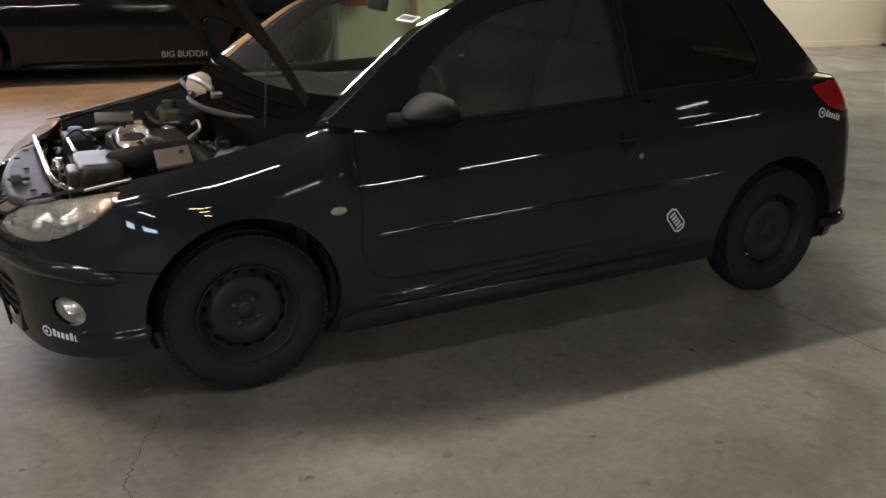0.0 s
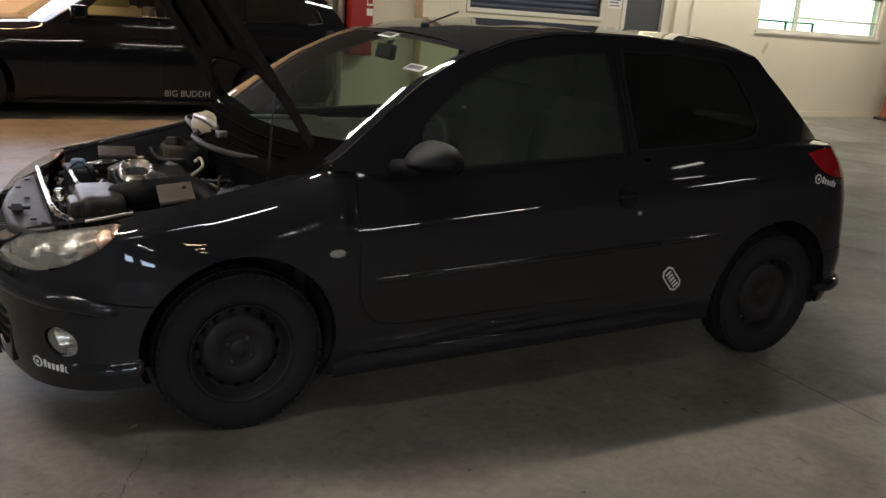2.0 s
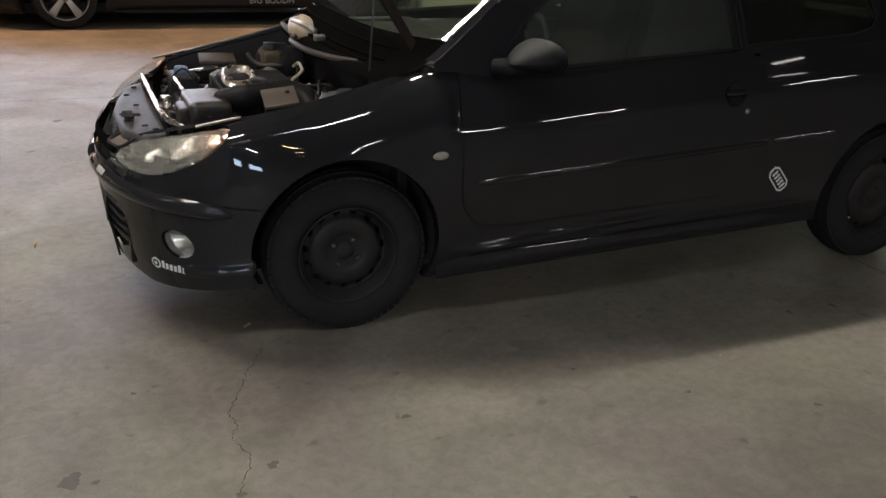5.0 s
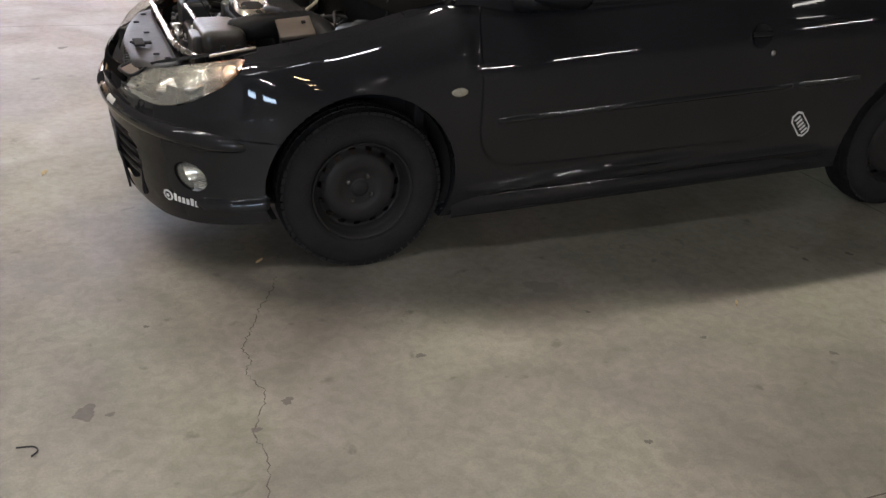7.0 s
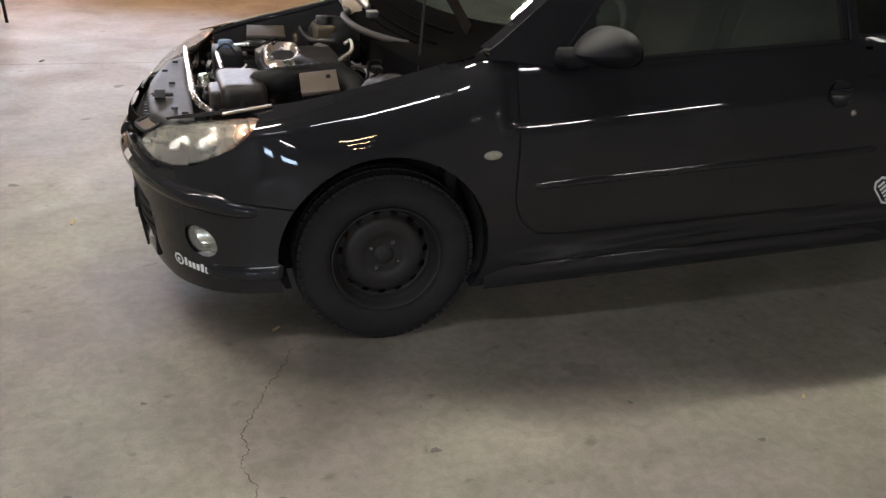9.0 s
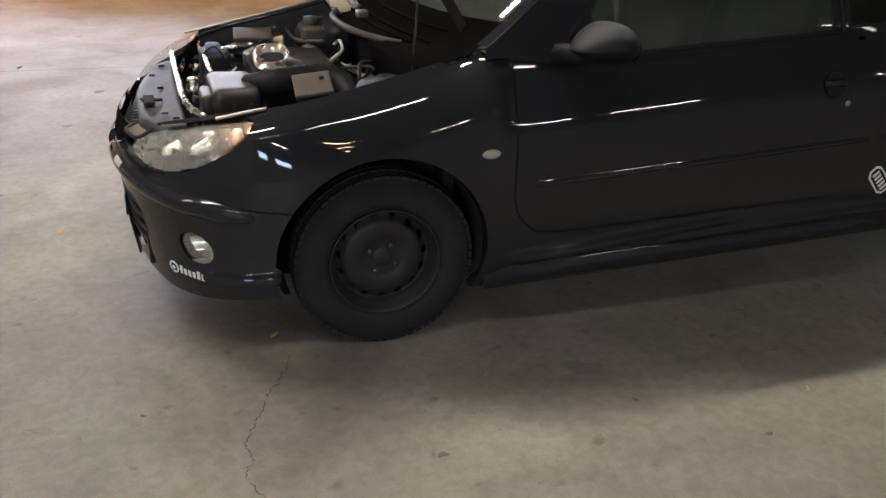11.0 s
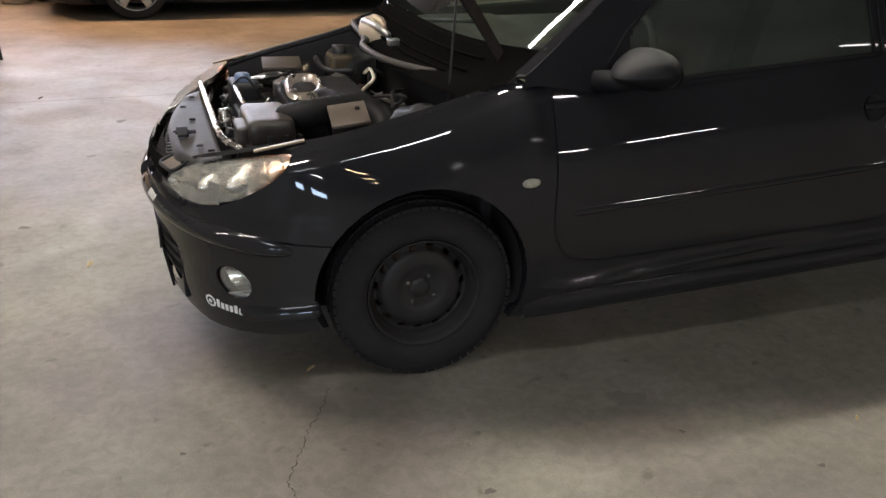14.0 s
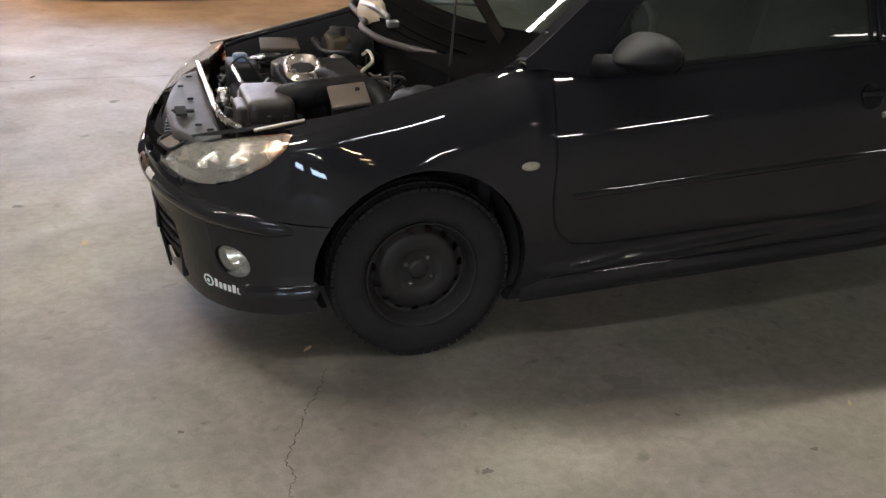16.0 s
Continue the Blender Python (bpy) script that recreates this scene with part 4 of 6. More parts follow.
part("bonnet_lip", surf(lambda v, d: bonnet_fn(0, v, d), lin(-1, 1, 20), (0, .03)), M_PAINT, bonnet)
part("bonnet_lining", surf(lambda s, v: bonnet_fn(s, v, .010), lin(0.01, .985, 20), lin(-.97, .97, 17)), M_UNDER, bonnet)
part("bonnet_stay", tube([(.140, -.50, .79), (.143, -.50, .83), (.152, -.50, 1.00), (.163, -.50, 1.18)], .0035, 6), M_GREY, car, "thin grey bonnet stay")

# ---- engine bay ----
bay = car
for side in (-1, 1):
    WE = {round(x, 4): abs(shell(x, top_z(x) - .001, 1).y) for x in lin(-.42, .30, 24) + lin(-.42, .26, 20) + lin(-.40, .10, 16)}     # the wing's inner edge
    bm = surf(lambda x, q: Vector((x, side * (WE[round(x, 4)] + .004 - .09 * q ** .5 if q < .3 else WE[round(x, 4)] - .046 - .05 * q), top_z(x) - .006 - .34 * q)), lin(-.42, .30, 24), (0, .04, .1, .3, .6, 1))
    part("inner_wing", bm, M_PAINT, car)
    part("wing_flange", tube([(x, side * (WE[round(x, 4)] - .006), top_z(x) - .014) for x in lin(-.42, .26, 20)], .010, 6), M_PAINT, car)
    bm = lathe([(.0005, .03), (.03, .03), (.04, .012), (.085, .010), (.105, -.02), (.11, -.12)], 28)
    bmesh.ops.transform(bm, matrix=Matrix.Translation((.06, side * .50, .775)) @ Matrix.Rotation(math.pi / 2, 4, "X"), verts=bm.verts[:])
    part("strut_tower", bm, M_PLASTIC, car)
part("bay_floor", bbox(-.50, .22, -.54, .54, .34, .40, .01), M_GAP, car)
part("firewall", bbox(.20, .24, -.66, .66, .38, .86, .01), M_GAP, car)


def scuttle_fn(v, q):
    p = screen_fn(.13, v, -.004)
    x = it(q, (0, .060 + .12 * max(0, -v - .2) + .04 * max(0, v)), (.3, .115 + .10 * max(0, -v - .2)), (1, p.x))
    return Vector((x, v * it(q, (0, .645), (1, p.y / v if abs(v) > .01 else .72)), it(q, (0, .845), (.12, .872), (.5, .90), (1, p.z))))


part("scuttle", surf(scuttle_fn, lin(-1, 1, 25), lin(0, 1, 9)), M_SCUTTLE, car, "black plastic scuttle panel")
part("scuttle_seal", tube(spline([(.14, .64, .885), (.102, .60, .876), (.085, .42, .873), (.070, .26, .871), (.032, .15, .869), (.045, -.08, .867), (.119, -.29, .869), (.19, -.45, .885), (.25, -.56, .915)], 6), .012, 8), mat("faded_rubber_seal", (.052, .044, .039), .55, var=.3, scale=20), car, "faded grey rubber scuttle seal")
for q, va, vb in ((.30, -.62, .55), (.52, -.75, .70), (.74, -.80, .80)):
    part("scuttle_rib", tube([scuttle_fn(v, q) + Vector((0, 0, .004)) for v in lin(va, vb, 18)], .005, 8), M_SCUTTLE, car)
for y in (-.30, .22):
    part("wiper", tube([(.27, y, .945), (.33, y - .30, .985), (.36, y - .42, 1.00)], .008, 6), M_PLASTIC, car)
# front panel and its silver rail
bm = surf(lambda y, q: Vector((-.545 - .135 * (1 - .6 * max(0, y / .43) ** 1.4 - .55 * max(0, (-y - .30) / .18)) * q - .02 * (1 - (y / .45) ** 2) * q, y, .668 - .015 * q - .05 * max(0, q - .85) / .15)), lin(-.445, .43, 28), (0, .1, .4, .7, .85, 1))
bmesh.ops.solidify(bm, geom=bm.faces[:], thickness=.006)
panel_top = part("radiator_panel", bm, M_GREY, car, "grey radiator top panel with clips")
for x, y in ((-.60, -.30), (-.66, -.12), (-.60, .02), (-.57, -.36), (-.62, .2), (-.58, .34)):
    part("clip", bbox(x - .010, x + .010, y - .004, y + .004, .664, .671, .002), M_PLASTIC, panel_top)
part("latch", bbox(-.665, -.60, -.16, -.135, .667, .674, .003), M_GAP, panel_top)
part("latch_arm", bbox(-.66, -.625, -.20, -.10, .668, .676, .003), M_GAP, panel_top)
part("cross_rail", tube(spline([(-.535, .47, .69), (-.54, .25, .70), (-.54, 0, .70), (-.54, -.24, .70), (-.525, -.36, .695), (-.49, -.45, .69)], 5), .011, 8), M_RAIL, car, "bare metal cross rail")
for k in range(7):
    part("grille_slat", bbox(-.70 + .002 * k, -.68, -.262 + .035 * k, -.247 + .035 * k, .57, .640, .004), M_PLASTIC, car)
for side in (-1, 1):
    part("lamp_bracket", bbox(-.085, .060, -.010, .010, -.003, .003, .002, pose(-.390, side * .630, .750, 0, -11, side * 8)), M_TANMETAL, car, "stained metal headlamp bracket")
for side in (-1,):
    tray = part("lamp_tray", bbox(-.026, .026, -.050, .050, -.003, .003, .002, pose(-.682, side * .318, .622, 0, -22, -side * 16)), M_LID, car, "dusty brown tray beside the headlamp")
    part("tray_rim", tube(spline([pose(-.682, side * .318, .622, 0, -22, -side * 16) @ Vector(p) for p in ((.026, -.052, .004), (-.022, -.054, .005), (-.030, 0, .006), (-.022, .054, .005), (.026, .052, .004))], 5), .006, 8), M_PLASTIC, tray)
part("front_beam", bbox(-.64, -.60, -.40, .40, .44, .60, .02), M_GAP, car)
# black cover over the nose beside the panel
for side in (-1, 1):
    part("nose_cover", surf(lambda u, q: offset_shell(.004)(u, .578 + (top_z(u) - .002 - .578) * q, side), lin(-1.0, -.80, 14), lin(0, 1, 5)), M_SCUTTLE, car)
# boxes, ducts and hoses
air = part("air_box", bbox(-.456, -.318, -.428, -.172, .50, .70, .015, None, 3), M_HOSE, car, "black air filter box with dusty grey lid")
part("air_box_lid", bbox(-.462, -.318, -.430, -.170, .682, .764, .040, None, 6), M_BROWN, air)
part("air_box_seam", bbox(-.470, -.305, -.440, -.160, .686, .694, .003), M_HOSE, air)
for x, y in ((-.40, -.432), (-.35, -.432), (-.468, -.36), (-.468, -.24)):
    part("lid_clip", bbox(x - .008, x + .008, y - .006, y + .006, .67, .72, .003), M_PLASTIC, air)
part("air_box_snout", bbox(-.492, -.452, -.40, -.27, .62, .742, .018, None, 4), M_BROWN, air)
FUSE = pose(-.168, -.480, .782, 11, -7, -7)
ecu = part("fuse_box", bbox(-.054, .054, -.068, .068, -.16, -.004, .012, FUSE), M_HOSE, car, "dark fuse box with dusty flat lid")
part("fuse_lid", bbox(-.058, .058, -.072, .072, -.004, .008, .004, FUSE), M_LID, ecu)
part("lid_screw", bbox(-.007, .007, -.007, .007, .007, .014, .002, FUSE @ pose(.030, .020, 0)), M_GAP, ecu)
manifold = part("manifold", bbox(-.275, -.155, -.14, .17, .68, .757, .02, None, 3), M_HOSE, car, "intake manifold under bright metal brackets")
M_COVER = mat("worn_metal_cover", (.50, .44, .38), .28, .9, var=.35, scale=30, bump=.1, bscale=60)


def cover_fn(a, q):
    """A rounded frame, broader on its near side, falling off on both sides."""
    c, n = math.cos(a), math.sin(a)
    c, n = math.copysign(abs(c) ** .62, c), math.copysign(abs(n) ** .62, n)
    band = .024 + .020 * max(0, -n)
    return Vector((-.220 + (.066 - band * q) * c + .10 * (.12 * n), -.022 + (.128 - 1.6 * band * q) * n, .752 + .030 * math.sin(math.pi * min(1, q * .9 + .08)) ** .7 + .010 * n))


part("manifold_cover", surf(cover_fn, lin(0, 2 * math.pi, 49), lin(0, 1, 9)), M_COVER, manifold, "worn rounded metal cover frame")
part("manifold_port", bbox(-.275, -.165, -.12, .08, .750, .762, .003), M_GAP, manifold)
for x, y in ((-.262, .075), (-.180, .080), (-.268, -.118), (-.165, -.112)):
    bolt = lathe([(.0005, .006), (.006, .006), (.007, .003), (.007, -.006)], 8)
    bmesh.ops.transform(bolt, matrix=Matrix.Translation((x, y, .780)) @ Matrix.Rotation(math.pi / 2, 4, "X"), verts=bolt.verts[:])
    part("cover_bolt", bolt, M_BOLT, manifold)
part("manifold_neck", tube(spline([(-.18, -.10, .755), (-.15, -.18, .765), (-.14, -.26, .76)], 5), .026, 12), M_HOSE, manifold)
part("intake_duct", tube(spline([(-.34, -.30, .735), (-.27, -.35, .760), (-.17, -.33, .765), (-.08, -.31, .76), (-.03, -.38, .725), (-.04, -.46, .67)], 7), .042, 14, [1 + .06 * (j % 2) for j in range(36)]), M_HOSE, car)
part("engine", bbox(-.44, .10, -.12, .40, .42, .66, .03, None, 3), M_HOSE, car)
part("cam_cover", bbox(-.28, .02, -.05, .34, .64, .725, .03, None, 3), M_PLASTIC, car)
part("gearbox", bbox(-.40, .08, -.50, -.10, .42, .58, .03), M_HOSE, car)
part("radiator_rail", tube(spline([(-.43, .24, .72), (-.43, .10, .722), (-.425, -.05, .718), (-.39, -.06, .70)], 5), .009, 8), M_RAIL, car)
cap = lathe([(.0005, .012), (.024, .012), (.028, .006), (.028, -.02)], 20)
bmesh.ops.transform(cap, matrix=Matrix.Translation((-.39, .34, .735)) @ Matrix.Rotation(math.pi / 2, 4, "X"), verts=cap.verts[:])
part("coolant_cap", cap, mat("blue_cap", (.10, .14, .24), .5), car, "blue coolant cap")
part("coolant_tank", bbox(-.44, -.33, .26, .42, .58, .722, .02), M_PLASTIC, car)
part("fluid_reservoir", bbox(-.035, .055, .40, .52, .68, .785, .02, None, 3), mat("yellowed_plastic", (.07, .052, .030), .5), car, "yellowed fluid reservoir")
res_cap = lathe([(.0005, .02), (.03, .02), (.032, -.01)], 18)
bmesh.ops.transform(res_cap, matrix=Matrix.Translation((.01, .46, .795)) @ Matrix.Rotation(math.pi / 2, 4, "X"), verts=res_cap.verts[:])
part("reservoir_cap", res_cap, M_PLASTIC, car)
bm = bmesh.new()
bmesh.ops.create_uvsphere(bm, u_segments=24, v_segments=14, radius=1)
for v in bm.verts:
    v.co *= 1 + .12 * noise.noise(v.co * 3)
bmesh.ops.transform(bm, matrix=Matrix.LocRotScale((.125, .33, .885), None, (.058, .135, .062)), verts=bm.verts[:])
part("air_intake_bowl", bm, mat("cream_plastic", (.40, .32, .23), .45, var=.2), car, "cream plastic bowl under the scuttle")
part("scuttle_bar", tube([(.085, .36, .925), (.10, .20, .928), (.10, .05, .922)], .012, 8), M_ALU, car)
part("scuttle_cap", bbox(.09, .13, -.02, .02, .89, .915, .006, pose(0, .02, 0)), M_ALU, car)
rng = random.Random(4)
for k in range(44):
    x, y = rng.uniform(-.48, .14), rng.uniform(-.45, .52)
    z = rng.uniform(.60, .72)
    pts = [(x, y, z)]
    for _ in range(3):
        pts.append((max(-.50, min(.16, pts[-1][0] + rng.uniform(-.12, .12))), max(-.5, min(.54, pts[-1][1] + rng.uniform(-.14, .14))), max(.55, min(.76, z + rng.uniform(-.06, .06)))))
    part("hose", tube(spline(pts, 5), rng.choice((.004, .006, .008, .012, .016)), 8), rng.choice((M_HOSE, M_HOSE, M_HOSE, M_HOSE, M_GREY, M_PLASTIC, M_ALU)), car)
for k in range(60):
    x, y, z = rng.uniform(-.52, .12), rng.uniform(-.42, .52), rng.uniform(.58, .715)
    s = rng.choice((.006, .009, .012, .018, .03))
    part("fitting", bbox(-s, s, -s * 1.3, s * 1.3, -s, s, s * .3, pose(x, y, z, rng.uniform(-20, 20), rng.uniform(-20, 20), rng.uniform(0, 90))), rng.choice((M_ALU, M_PLASTIC, M_GREY, M_RUST)), car)
part("plug_lead", tube(spline([(-.031, -.096, .765), (.03, .0, .775), (.051, .09, .78), (.063, .185, .775), (.039, .168, .765)], 6), .006, 8), mat("pale_lead", (.45, .40, .30), .5), car)
part("far_brace", bbox(-.075, .075, -.085, .085, -.008, .008, .005, pose(-.222, .462, .752, 3, 0, -6)), mat("brown_plate", (.042, .031, .023), .6, var=.5, scale=25), car, "dusty brown flat plate")
pul = lathe([(.0005, .030), (.016, .030), (.020, .024), (.020, .006), (.024, .004), (.024, -.030)], 20)
bmesh.ops.transform(pul, matrix=Matrix.Translation((-.492, .0, .672)) @ Matrix.Rotation(math.pi / 2, 4, "X"), verts=pul.verts[:])
part("fan_motor", pul, M_RAIL, car, "bright metal fan motor end")
part("cap_lever", bbox(-.03, .03, -.010, .010, 0, .010, .004, pose(-.335, .285, .735, 0, -6, -14)), M_RAIL, car)
# far wing edge: the highlight along it is put in as a bright metal strip
for side in (1,):
    part("edge_highlight", tube([(x, WE[round(x, 4)] - .004, top_z(x) + .001) for x in lin(-.40, .10, 16)[2:]], .005, 6), M_ALU, car)

# ---- cabin ----
part("dashboard", bbox(.36, .74, -.66, .66, .62, .90, .06, None, 3), M_PLASTIC, car)
part("cabin_floor", bbox(.30, 2.60, -.56, .56, .26, .32, .01), M_GAP, car)
part("parcel_shelf", bbox(2.15, 2.75, -.58, .58, .86, .885, .01), M_SEAT, car)
part("rear_seat", bbox(1.95, 2.15, -.58, .58, .32, .95, .06, pose(0, 0, 0), 3), M_SEAT, car)
for y in (-.36, .36):
    seat = empty("front_seat")
    seat.parent = car
    part("cushion", bbox(1.05, 1.52, y - .24, y + .24, .34, .54, .06, None, 3), M_SEAT, seat)
    part("backrest", bbox(-.07, .07, -.23, .23, 0, .62, .05, pose(1.50, y, .50, 0, 14, 0), 3), M_SEAT, seat)
    part("headrest", bbox(-.05, .05, -.13, .13, 0, .19, .04, pose(1.64, y, 1.12, 0, 10, 0), 3), M_SEAT, seat)
for y in (-.3, .3):
    part("rear_headrest", bbox(2.08, 2.17, y - .12, y + .12, .95, 1.10, .04, None, 3), M_SEAT, car)
sw = part("steering_wheel", tube([Vector((.80, -.36, .86)) + Vector((.07 * math.sin(a), .185 * math.cos(a), .17 * math.sin(a))) for a in lin(0, 2 * math.pi, 33)], .015, 8), M_PLASTIC, car)
part("wheel_boss", bbox(-.03, .03, -.09, .09, -.07, .07, .02, pose(.78, -.36, .85, 0, 22, 0)), M_PLASTIC, sw)
part("steering_column", tube([(.60, -.36, .76), (.78, -.36, .85)], .035, 10), M_PLASTIC, sw)
part("rear_view_mirror", bbox(-.015, .015, -.075, .075, -.032, .032, .012, pose(.80, .02, 1.255, 0, 10, 0)), M_GAP, car)
part("mirror_stem", tube([(.83, .02, 1.31), (.80, .02, 1.27)], .012, 8), M_PLASTIC, car)
part("headlining", surf(lambda x, v: roof_fn(x, v) - Vector((0, 0, .03)), lin(.93, 2.30, 16), lin(-.97, .97, 15)), M_SEAT, car)
for side in (-1, 1):
    part("door_lining", bbox(.45, 1.95, side * .71 - .012, side * .71 + .012, .35, .875, .01), M_SEAT, car)
part("aerial", tube([(.955, -.02, 1.375), (1.02, -.02, 1.402), (1.11, -.02, 1.437)], .0045, 6), M_GREY, car)
base = bmesh.new()
bmesh.ops.create_uvsphere(base, u_segments=12, v_segments=8, radius=1)
bmesh.ops.transform(base, matrix=Matrix.LocRotScale((.955, -.02, 1.372), None, (.022, .014, .016)), verts=base.verts[:])
part("aerial_base", base, M_PLASTIC, car)


# ---- stickers: plain shapes on the panels ----
def decal(name, poly, side, material, parent, d=.0012, n=14):
    us, zs = [p[0] for p in poly], [p[1] for p in poly]
    bm = flat_sheet(lin(min(us) - .001, max(us) + .001, n), lambda u: min(zs) - .001, lambda u: max(zs) + .001, n)
    cut(bm, poly, keep_in=True)
    return part(name, bend(bm, offset_shell(d), side), material, parent)


def turned(cx, cz, ang, pts):
    c, s = math.cos(ang), math.sin(ang)
    return [(cx + x * c - z * s, cz + x * s + z * c) for x, z in pts]


# eight-sided badge on the quarter: white rim, black field, white bars
OCT = [(-.062, -.016), (-.062, .016), (-.042, .031), (.042, .031), (.062, .016), (.062, -.016), (.042, -.031), (-.042, -.031)]
AN = radians(-47)
badge = decal("octagon_sticker", turned(1.795, .432, AN, OCT), -1, M_WHITE, car, .0012)
badge["label"] = "white and black eight-sided sticker"
decal("sticker_field", turned(1.795, .432, AN, [(x * .84, z * .80) for x, z in OCT]), -1, M_PAINT, badge, .002)
for k in range(5):
    decal("sticker_bar", turned(1.795, .432, AN, [(-.040 + .018 * k, -.015), (-.029 + .018 * k, -.015), (-.029 + .018 * k, .015), (-.040 + .018 * k, .015)]), -1, M_WHITE, badge, .0028, 5)


def logo_sticker(u, z, ang, s, parent):
    """A ring and a row of small bars in place of a maker's mark."""
    ring = decal("ring_sticker", circle(u, z, .020 * s, 18), -1, M_WHITE, parent)
    ring["label"] = "small white ring and bars sticker"
    decal("ring_field", circle(u, z, .014 * s, 14), -1, M_PAINT, ring, .002)
    decal("ring_dot", circle(u, z, .007 * s, 10), -1, M_WHITE, ring, .0028)
    for k in range(6):
        x = (.030 + .0155 * k) * s
        h = (.016 if k in (0, 4) else .010) * s
        decal("sticker_bar", turned(u, z, ang, [(x - .0055 * s, -.010 * s), (x + .0055 * s, -.010 * s), (x + .0055 * s, h), (x - .0055 * s, h)]), -1, M_WHITE, ring, .0014, 5)


logo_sticker(-.628, .272, radians(0), .88, front_bumper)
logo_sticker(2.566, .842, radians(-14), 1.1, car)
# windscreen stickers
M_SCREENST = mat("aged_sticker", (.55, .55, .52), .5, var=.2, scale=60)
for t0, t1, v0, v1 in ((.905, .970, -.32, -.10), (.655, .715, -.935, -.835)):
    st = part("screen_sticker", surf(lambda t, v: screen_fn(t, v, -.002), lin(t0, t1, 5), lin(v0, v1, 5)), M_SCREENST, car)
    part("sticker_print", surf(lambda t, v: screen_fn(t, v, -.004), lin(t0 + .2 * (t1 - t0), t0 + .8 * (t1 - t0), 3), lin(v0 + .12 * (v1 - v0), v0 + .88 * (v1 - v0), 3)), M_GREY, st)
# scrape on the bumper's nose
decal("paint_scrape", [(-.925, .478), (-.90, .468), (-.885, .485), (-.890, .508), (-.915, .510)], -1, mat("bare_filler", (.55, .53, .50), .7), front_bumper, .004)


# ---------- north wall things ----------
def window_unit():
    x0, x1, z0, z1 = WIN
    w = tagged(empty("window_1", pose(x0, Y1, z0)), "wide white framed window set in cream wall", "window", kind="structure")
    W, H = x1 - x0, z1 - z0
    for nm, a in (("frame", (0, W, .06, .14, 0, .05)), ("frame", (0, W, .06, .14, H - .05, H)), ("frame", (0, .05, .06, .14, .05, H - .05)), ("frame", (W - .05, W, .06, .14, .05, H - .05)), ("mullion", (.93, .99, .06, .14, .05, H - .05)), ("transom", (.99, W - .05, .08, .12, .24, .28))):
        part(nm, bbox(*a, .005), M_TRIM, w, smooth=False)
    p = part("pane", bbox(.05, W - .05, .095, .10, .05, H - .05, 0), M_GLASS, w, smooth=False)
    p.visible_shadow = False
    part("sill", bbox(-.04, W + .04, -.03, .06, -.04, -.002, .006), M_TRIM, w, smooth=False)


window_unit()
# outside: a pale yard with a rail, and a bright sky beyond
slab("ground", X0 - 40, X1 + 40, YJ + .21, 60, -.4, -.3, M_FLOOR, label="pale concrete yard outside the garage", cat="ground")
rail = tagged(empty("railing", pose(12.2, 10.5, 0)), "dark metal railing in the yard outside", "railing")
for x in lin(-2.4, 3.4, 8):
    part("post", bbox(x - .02, x + .02, -.02, .02, -.3, 1.62, 0), M_BEAM, rail, smooth=False)
for z in (1.35, 1.60):
    part("rail", bbox(-2.4, 3.4, -.02, .02, z - .02, z + .02, 0), M_BEAM, rail, smooth=False)
back = part("backdrop", bbox(-60, 80, 30, 30.1, -.3, 16, 0), mat("bright_haze", (.85, .93, 1.0), .9, emit=7.0, var=0), None, smooth=False)
tagged(back, "bright overcast daylight beyond the window", "backdrop", kind="structure")

sh = tagged(empty("roller_shutter", pose(SHUT[0], Y1, SHUT[2])), "dark blue closed metal roller shutter", "shutter")
W, H = SHUT[1] - SHUT[0], SHUT[3] - SHUT[2]
N = 17
for k in range(N):
    z = k * H / N
    bm = surf(lambda x, a: Vector((x, .075 - .022 * math.sin(a), z + H / N * (a / math.pi))), (0, W), lin(0.08, math.pi - .02, 6))
    part("slat", bm, M_SHUTTER, sh)
part("shutter_back", bbox(0, W, .085, .11, 0, H, 0), M_SHUTTER, sh, smooth=False)
for x in (-.05, W):
    part("guide_rail", bbox(x, x + .05, -.02, .06, 0, H, .004), M_TRIM, sh, smooth=False)
part("shutter_sill", bbox(-.05, W + .05, -.03, .06, -.06, -.002, .005), M_TRIM, sh, smooth=False)

dr = tagged(empty("door_1", pose(DOORW[0], Y1, 0)), "closed dark grey flush personnel door", "door", kind="structure")
W, H = DOORW[1] - DOORW[0], DOORW[3]
part("door_leaf", bbox(.02, W - .02, .05, .095, .01, H - .02, .004), M_DOOR, dr, smooth=False)
for a in ((-.05, .02, -.015, .12, 0, H + .05), (W - .02, W + .05, -.015, .12, 0, H + .05), (.02, W - .02, -.015, .12, H - .02, H + .05)):
    part("door_frame", bbox(*a, .004), M_TRIM, dr, smooth=False)
part("door_closer", bbox(.12, .40, -.01, .05, H - .10, H - .05, .008), M_ALU, dr)
part("door_handle", tube([(.09, .05, 1.02), (.09, .0, 1.02), (.20, .0, 1.02)], .010, 8), M_ALU, dr)
part("kick_plate", bbox(.05, W - .05, .044, .049, .02, .22, 0), M_ALU, dr, smooth=False)
ex = tagged(empty("exit_sign", pose(8.49, Y1 - .06, 2.13)), "lit exit sign box over the door", "sign")
part("sign_box", bbox(-.18, .18, -.03, .059, -.075, .075, .008), M_TRIM, ex)
part("sign_face", bbox(-.165, .165, -.034, -.030, -.062, .062, 0), M_EXIT, ex, smooth=False)
part("sign_bar", bbox(-.10, .10, -.037, -.0345, -.02, .02, 0), mat("green_print", (.05, .35, .12), .5), ex, smooth=False)
